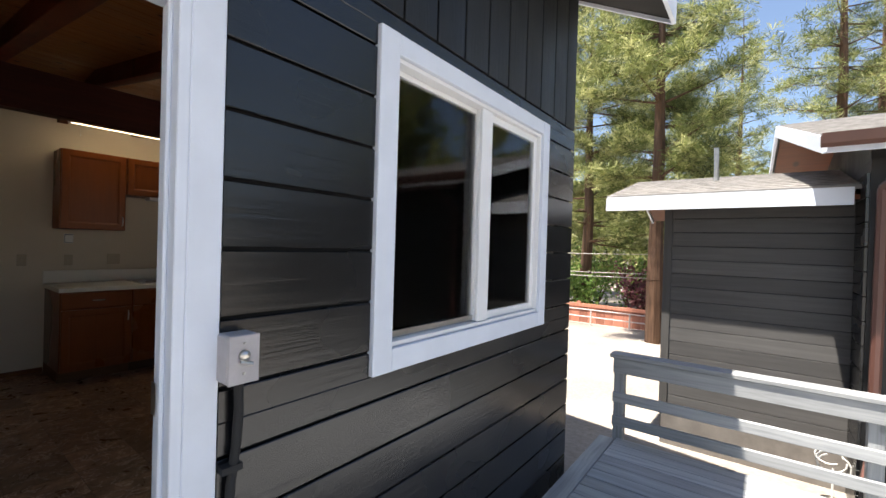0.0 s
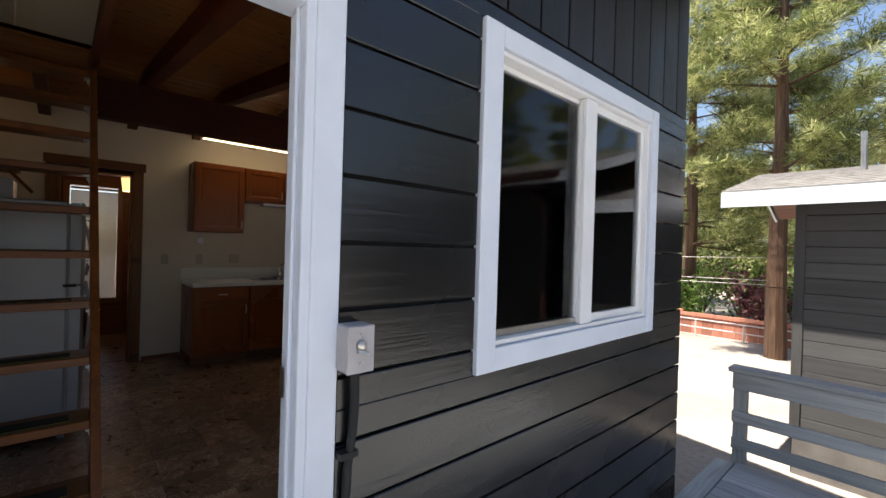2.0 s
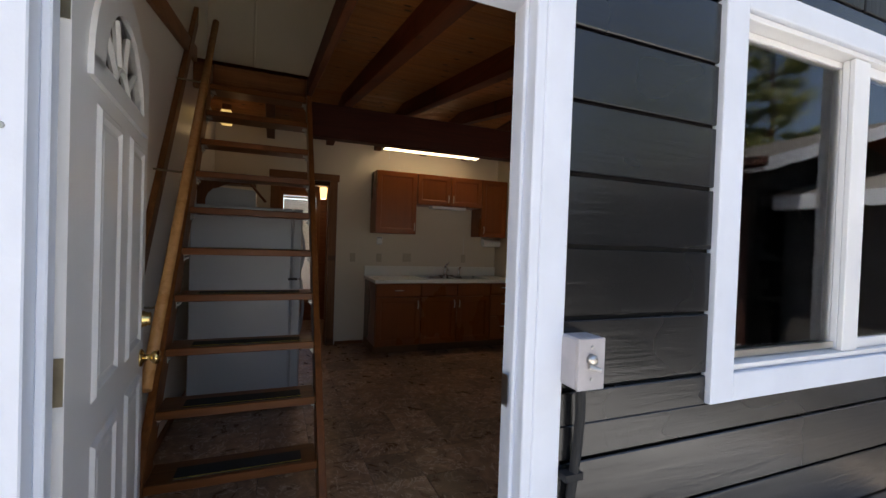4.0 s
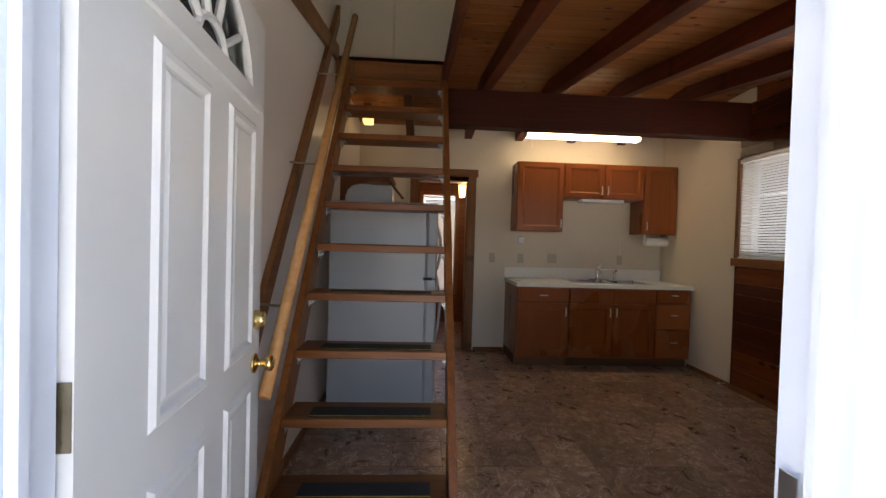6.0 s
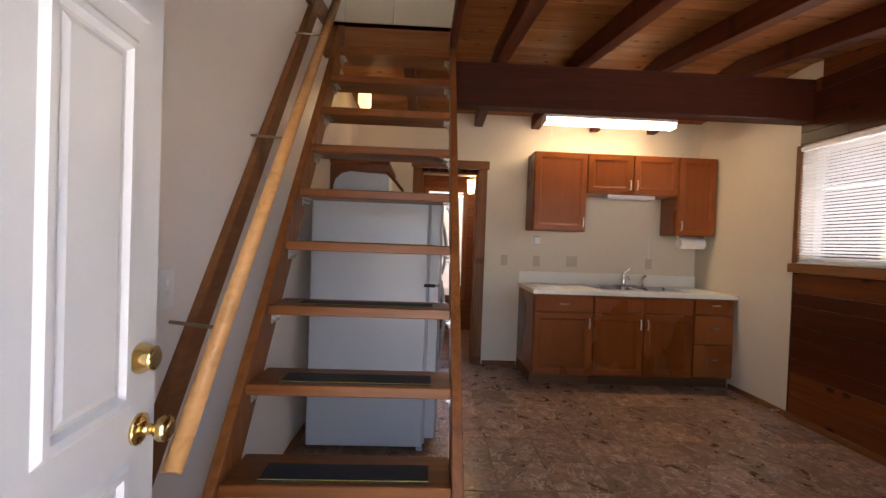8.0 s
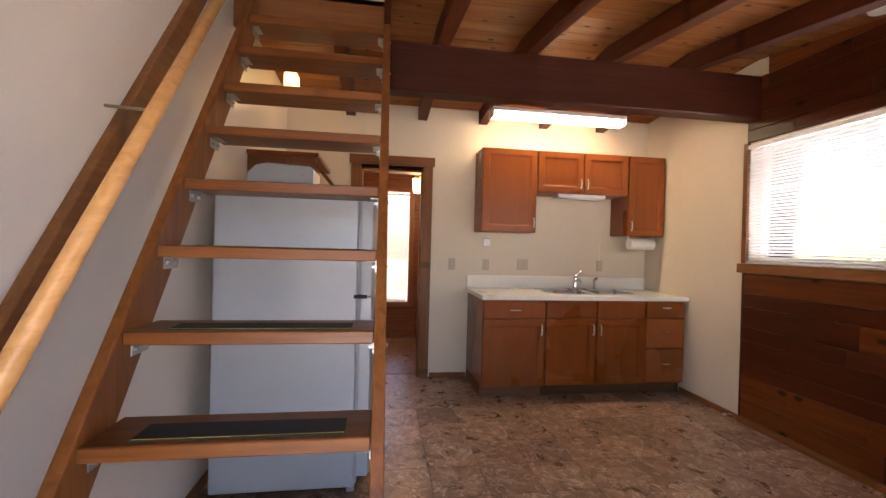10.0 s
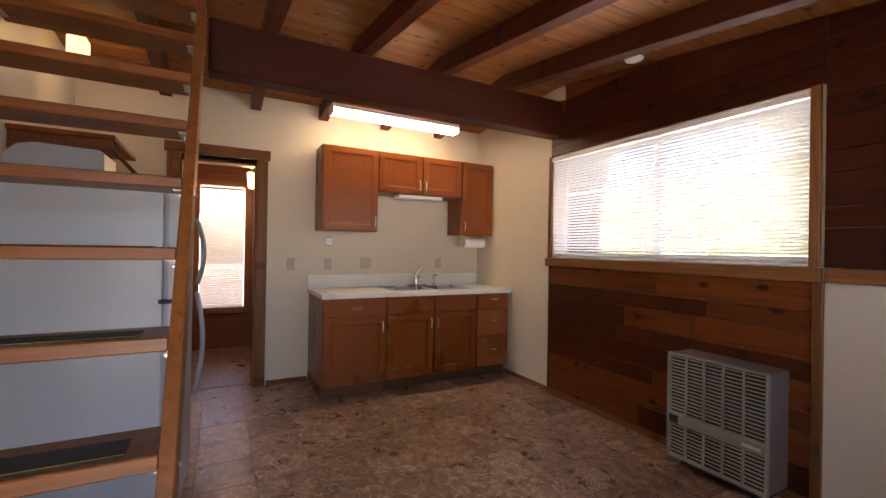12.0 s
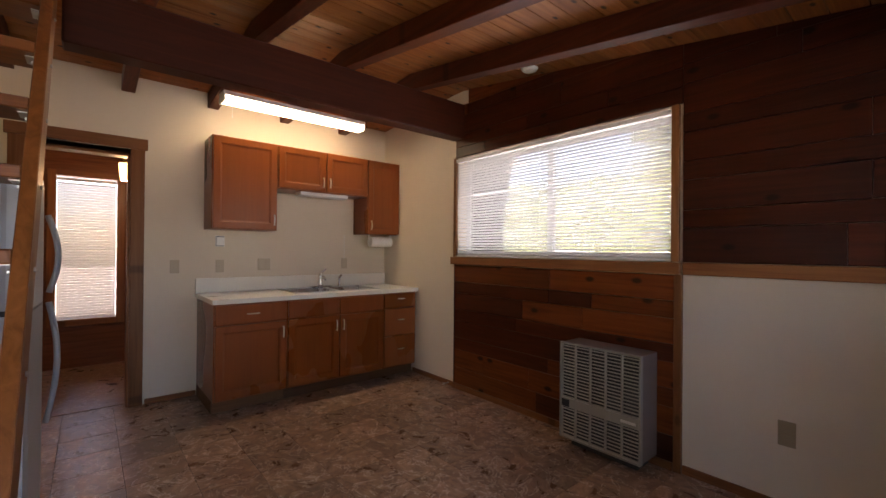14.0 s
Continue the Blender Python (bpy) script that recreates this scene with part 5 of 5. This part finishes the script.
bpart("fascia", (0.20, 8.5, 4.33, 4.358, 2.205, 2.33), WHITE_TRIM, hs, "white fascia")
bm = bmesh.new()
prism(bm, [(4.329, 2.335), (4.329, 2.26), (4.28, 2.235), (4.24, 2.26), (4.225, 2.335), (4.235, 2.335), (4.25, 2.268), (4.28, 2.248), (4.32, 2.255), (4.32, 2.335)], "x", 0.16, 8.5)
part("gutter", bm, GUTTER, hs, "brown metal gutter")
bm = bmesh.new()
for a, b in (((0.75, 4.28, 2.2), (0.56, 4.64, 1.95)), ((0.56, 4.64, 1.95), (0.55, 4.66, -0.15)), ((0.55, 4.66, -0.15), (0.5, 4.5, -0.3))):
    rod(bm, a, b, 0.038, n=8)
part("downspout", bm, GUTTER, hs, "brown metal downspout")
ln = thing("lean_to", (-0.3, 6, -0.7), "charcoal lean-to with lap siding and a white fascia", "shed")
bpart("wall", (-1.03, 0.477, 5.22, 7.3, -0.7, 1.93), SIDING_CORE, ln)
for i in range(18):
    z = -0.295 + 0.148 * i
    if z < 1.9:
        bm = bmesh.new()
        prism(bm, [(5.219, z), (5.200, z), (5.200, min(z + 0.138, 1.92)), (5.210, min(z + 0.146, 1.925)), (5.219, min(z + 0.146, 1.925))], "x", -0.965, 0.477)
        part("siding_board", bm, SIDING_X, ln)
bpart("corner_board", (-1.045, -0.966, 5.185, 5.218, -0.33, 2.0), CORNER_Z, ln, bev=0.002)
bpart("skirt", (-1.02, 0.477, 5.195, 5.219, -0.7, -0.335), STUCCO, ln, "grey-brown stucco skirt")
bm = bmesh.new()
prism(bm, [(4.92, 1.985), (6.42, 2.36), (7.45, 1.98), (7.45, 2.0), (6.42, 2.385), (4.92, 2.01)], "x", -1.575, 0.477)
for i in range(11):
    y0, y1 = 4.90 + 0.138 * i, 4.90 + 0.138 * (i + 1)
    z0, z1 = 2.012 + 0.25 * (y0 - 4.92), 2.012 + 0.25 * (y1 - 4.92)
    cb = bmesh.new()
    sheet(cb, [(-1.59, y0, z0 + 0.016), (-1.59, y1, z1 + 0.003), (0.476, y1, z1 + 0.003), (0.476, y0, z0 + 0.016)], 0.012)
    part("shingle_course", cb, SHINGLE, ln)
part("roof", bm, SHINGLE, ln, "grey asphalt shingle roof")
bpart("fascia", (-1.58, 0.43, 4.895, 4.918, 1.853, 2.005), WHITE_TRIM, ln, "white fascia")
bm = bmesh.new()
prism(bm, [(4.92, 1.853), (6.42, 2.23), (7.41, 1.86), (7.41, 2.0), (6.42, 2.38), (4.92, 2.0)], "x", -1.60, -1.577)
part("rake_board", bm, WHITE_TRIM, ln)
bm = bmesh.new()
prism(bm, [(4.93, 1.90), (6.42, 2.27), (7.4, 1.90), (7.4, 1.93), (6.42, 2.31), (4.93, 1.94)], "x", -1.57, 0.47)
part("soffit", bm, CEDAR_X, ln, "brown boarded soffit")
bm = bmesh.new()
rod(bm, (-0.637, 6.0, 2.25), (-0.648, 6.0, 2.677), 0.026, n=12)
part("vent_pipe", bm, ZINC, ln, "grey vent pipe")
hose = thing("garden_hose", (0.3, 4.6, -0.7), "coiled pale garden cable beside the lean-to wall", "hose")
bm = bmesh.new()
rr = random.Random(8)
for c in range(3):
    pts = [Vector((0.33 + 0.02 * c + (0.09 + 0.01 * c) * math.cos(a), 4.9 + 0.02 * c, -0.3 - 0.05 * c + (0.07 + 0.02 * c) * math.sin(a))) for a in [math.tau * i / 14 + c for i in range(13)]]
    for a, b in zip(pts, pts[1:]):
        rod(bm, a, b, 0.007, n=5)
rod(bm, (0.36, 4.9, -0.4), (0.36, 4.9, -0.7), 0.008, n=5)
part("coil", bm, PLATE_W, hose)

# ---- fence, trees, shrubs ----
fc = thing("garden_fence", (-3, 12, -0.7), "low red-brown stained board fence across the yard", "fence")
for i in range(75):
    x = -14.0 + 0.24 * i
    bpart("board", (x, x + 0.232, 12.25, 12.27, -0.72, -0.155 + 0.012 * math.sin(i * 1.7)), REDFENCE, fc)
for i in range(10):
    x = -14.0 + 1.9 * i
    bpart("post", (x, x + 0.09, 12.275, 12.365, -0.72, -0.1), REDFENCE, fc)
bpart("rail", (-14, 4, 12.21, 12.249, -0.24, -0.15), REDFENCE, fc)
wf = thing("pipe_fence", (-3, 11.9, -0.7), "low pale galvanised pipe fence before the board fence", "fence")
for i in range(16):
    bm = bmesh.new()
    x = -3.958 + 1.02 * (i - 9)
    rod(bm, (x, 11.9, -0.72), (x, 11.9, -0.27), 0.022, n=8)
    part("post", bm, PIPE_PALE, wf)
for z in (-0.27, -0.47):
    bm = bmesh.new()
    rod(bm, (-13.2, 11.9, z), (2.6, 11.9, z), 0.016, n=8)
    part("rail", bm, PIPE_PALE, wf)
for z in (1.32, 0.83, 0.73):
    ob = thing("overhead_cable", (-3, 11.3, z), "thin pale cable strung across the yard", "cable", "cables across the yard")
    bm = bmesh.new()
    tube(bm, [Vector((x, 11.3, z + 0.02 * (x + 3.4) + 0.003 * (x + 3.4) ** 2)) for x in (-14, -8, -4, -3, -2, 0, 4)], 0.007, 5)
    part("wire", bm, PIPE_PALE, ob)


def needle_crown(name, seed, height, base, radius, tufts, density_low=0.6, size=0.3, blades=15):
    """Whorled limbs with clumps of needles along them; returns trunk and crown meshes."""
    rr = random.Random(seed)
    bm = bmesh.new()
    segs = 8
    px, py = 0.0, 0.0
    prev = Vector((0, 0, 0))
    r = height * 0.014 + 0.03
    for i in range(segs):
        z = height * (i + 1) / segs
        nxt = Vector((rr.uniform(-0.05, 0.05), rr.uniform(-0.05, 0.05), z))
        k0, k1 = 1 - i / segs, 1 - (i + 1) / segs
        rod(bm, prev, nxt, max(0.02, r * k0), max(0.015, r * k1), 9)
        prev = nxt
    limbs = []
    z = base
    while z < height - 0.3:
        f = (z - base) / (height - base)
        n = rr.randint(3, 5)
        for j in range(n):
            a = rr.uniform(0, math.tau)
            L = radius * (1 - f) ** 0.75 * rr.uniform(0.55, 1.1) * (1 if f > 0.12 else density_low) + 0.25
            d = Vector((math.cos(a), math.sin(a), rr.uniform(-0.15, 0.35)))
            p0 = Vector((0, 0, z))
            p1 = p0 + d * L * 0.6
            p2 = p1 + (d + Vector((0, 0, rr.uniform(0.0, 0.3)))) * L * 0.4
            rod(bm, p0, p1, 0.03 * (1 - f) + 0.012, 0.014, 5)
            rod(bm, p1, p2, 0.014, 0.005, 4)
            limbs.append((p0, p1, p2, L))
        z += rr.uniform(0.35, 0.75)
    verts, faces = [], []
    tot = sum(l[3] for l in limbs)
    for p0, p1, p2, L in limbs:
        for _ in range(max(3, int(tufts * L / tot))):
            t = 0.25 + 0.8 * rr.random() ** 0.6
            c = p0.lerp(p1, t / 0.6) if t < 0.6 else p1.lerp(p2, (t - 0.6) / 0.4)
            w = 0.07 + 0.09 * L * t
            c = c + Vector((rr.gauss(0, w), rr.gauss(0, w), rr.gauss(0.04, w * 0.55)))
            s = size * rr.uniform(0.6, 1.15)
            up = Vector((rr.gauss(0, 0.5), rr.gauss(0, 0.5), 0.8)).normalized()
            base_i = len(verts)
            verts.append(tuple(c))
            for k in range(blades):
                dd = (up * rr.uniform(0.1, 1.0) + Vector((rr.gauss(0, 0.7), rr.gauss(0, 0.7), rr.gauss(0, 0.5)))).normalized() * s
                side = dd.cross(Vector((rr.gauss(0, 1), rr.gauss(0, 1), rr.gauss(0, 1)))).normalized() * s * 0.036
                i = len(verts)
                verts.append(tuple(c + dd + side))
                verts.append(tuple(c + dd * 0.95 - side))
                faces.append((base_i, i, i + 1))
    me = bpy.data.meshes.new("crown")
    me.from_pydata(verts, [], faces)
    me.materials.append(NEEDLES)
    tm = bpy.data.meshes.new("trunk")
    bm.to_mesh(tm)
    bm.free()
    tm.materials.append(BARK)
    return tm, me


def pine(meshes, label):
    t = thing("pine_tree", (0, 0, -0.75), label, "tree", "pines round the yard")
    for nm, me in zip(("trunk", "crown"), meshes):
        o = new(nm, me)
        o.parent = t
    return t


full = needle_crown("a", 11, 13.0, 2.4, 3.0, 6000, 0.8, 0.24)
thin = needle_crown("b", 23, 17.0, 5.0, 2.3, 1700, 0.6, 0.28)
near = needle_crown("c", 31, 12.0, 2.9, 2.1, 5200, 0.8, 0.22)
FULL, THIN = "tall full pine with yellow-green needles", "tall thin pine with a bare lower trunk"
p0 = pine(near, "tall pine with a dark trunk standing before the fence")
p0.matrix_basis = pose(-2.14, 10.8, -0.75, 0, 0, 40)
p1 = pine(full, FULL)
p1.matrix_basis = pose(-4.9, 14.2, -0.75, 0, 0, 20)
p2 = pine(thin, THIN)
p2.matrix_basis = pose(1.85, 20, -0.75, 0, 0, 50)
for x, y, rz, s in ((-3.6, 18.5, 75, 1.0), (-8.5, 19, 210, 1.0), (8, -14, 10, 1.1), (14, -8, 99, 1.2), (9.5, 13.8, 10, 0.85), (8.5, 18.5, 140, 0.95), (13, 15, 250, 1.2)):
    copy_thing(p1, pose(x, y, -0.75, 0, 0, rz) @ Matrix.Scale(s, 4))
for x, y, rz, s in ((3.3, 23, 150, 0.95), (10.0, 26, 20, 0.6), (12, 4, 60, 1.0), (-1.2, 24, 160, 0.8)):
    copy_thing(p2, pose(x, y, -0.75, 0, 0, rz) @ Matrix.Scale(s, 4))
# far woods
rr = random.Random(77)
verts, faces = [], []
for i in range(9000):
    c = Vector((rr.uniform(-34, 14), rr.uniform(27, 36), -0.7 + 7.5 * rr.random() ** 1.5))
    s = rr.uniform(0.4, 0.8)
    b0 = len(verts)
    verts.append(tuple(c))
    for k in range(7):
        dd = Vector((rr.gauss(0, 1), rr.gauss(0, 1), rr.gauss(0.3, 0.8))).normalized() * s
        side = dd.cross(Vector((rr.gauss(0, 1), rr.gauss(0, 1), rr.gauss(0, 1)))).normalized() * s * 0.09
        n = len(verts)
        verts += [tuple(c + dd + side), tuple(c + dd - side)]
        faces.append((b0, n, n + 1))
me = bpy.data.meshes.new("far_woods")
me.from_pydata(verts, [], faces)
me.materials.append(NEEDLES)
tagged(new("far_woods", me), "distant yellow-green pine woods beyond the yard", "woods", kind="stuff")


def shrub(mat, seed, at, size, label):
    rr = random.Random(seed)
    t = thing("shrub", at, label, "shrub", "shrubs beyond the fence")
    bm = bmesh.new()
    verts, faces = [], []
    for i in range(7):
        a = rr.uniform(0, math.tau)
        tip = Vector(at) + Vector((math.cos(a) * size * 0.4, math.sin(a) * size * 0.4, size * rr.uniform(0.7, 1.2)))
        rod(bm, at, tip, 0.03, 0.008, 5)
        for _ in range(130):
            c = Vector(at).lerp(tip, rr.uniform(0.3, 1.05)) + Vector((rr.gauss(0, 0.2), rr.gauss(0, 0.2), rr.gauss(0, 0.2))) * size * 0.6
            u = Vector((rr.gauss(0, 1), rr.gauss(0, 1), rr.gauss(0, 1))).normalized() * 0.07
            v = u.cross(Vector((rr.gauss(0, 1), rr.gauss(0, 1), rr.gauss(0, 1)))).normalized() * 0.04
            k = len(verts)
            verts += [tuple(c - u), tuple(c + v), tuple(c + u), tuple(c - v)]
            faces.append((k, k + 1, k + 2, k + 3))
    part("stems", bm, BARK, t)
    me = bpy.data.meshes.new("leaves")
    me.from_pydata(verts, [], faces)
    me.materials.append(mat)
    o = new("leaves", me)
    o.parent = t
    o.matrix_parent_inverse = Matrix.Translation(-Vector(at))


for i, (x, y, s, m) in enumerate(((-4.7, 13.4, 1.2, SHRUB_G), (-5.8, 13.6, 1.7, SHRUB_G), (-3.0, 14.0, 1.6, SHRUB_R), (-3.8, 15.5, 1.5, SHRUB_G), (-5.2, 16.5, 2.0, SHRUB_G), (-7.4, 13.0, 1.4, SHRUB_G), (-2.2, 14.5, 1.4, SHRUB_G))):
    shrub(m, 40 + i, (x, y, -0.72), s, "plum red leafy shrub" if m is SHRUB_R else "bright green leafy shrub")

# ---- the front wall and all that stands outdoors, set to the inside ----
OUTDOORS = {"wall_front", "wall_front_lining", "roof", "fascia", "door_frame", "interior_casing", "door_1", "window_1", "switch_box", "conduit", "deck", "deck_railing", "raised_blind",
            "neighbour_house", "lean_to", "garden_hose", "garden_fence", "pipe_fence", "overhead_cable", "pine_tree", "far_woods", "shrub"}
for ob in list(scene.objects):
    if ob.parent is None and ob.name.split(".")[0] in OUTDOORS:
        ob.matrix_basis = Matrix.Translation((0, 0.09, 0)) @ ob.matrix_basis

# ---- floor tiles ----
floor = bpy.data.objects["floor_base"]
floor.name = "floor"
tagged(floor, "brown marbled vinyl tile floor", "floor")
tw = 0.305
bm = bmesh.new()
box(bm, 0, tw - 0.0025, 0, tw - 0.0025, -0.006, 0.0, 0.0008)
tm = bpy.data.meshes.new("tile")
bm.to_mesh(tm)
bm.free()
tm.materials.append(TILE)
for i in range(15):
    for j in range(13):
        x, y = XF - 0.014 - tw * (i + 1), YL + tw * j
        if y + tw > YW + 0.3:
            continue
        t = new("tile", tm)
        t.location = (x, y, 0)
        t.parent = floor
slab("floor_rear", [(-7.78, -6.125, YL, 0.78, -0.006, 0.0)], TILE, "brown marbled vinyl floor of the rear room")
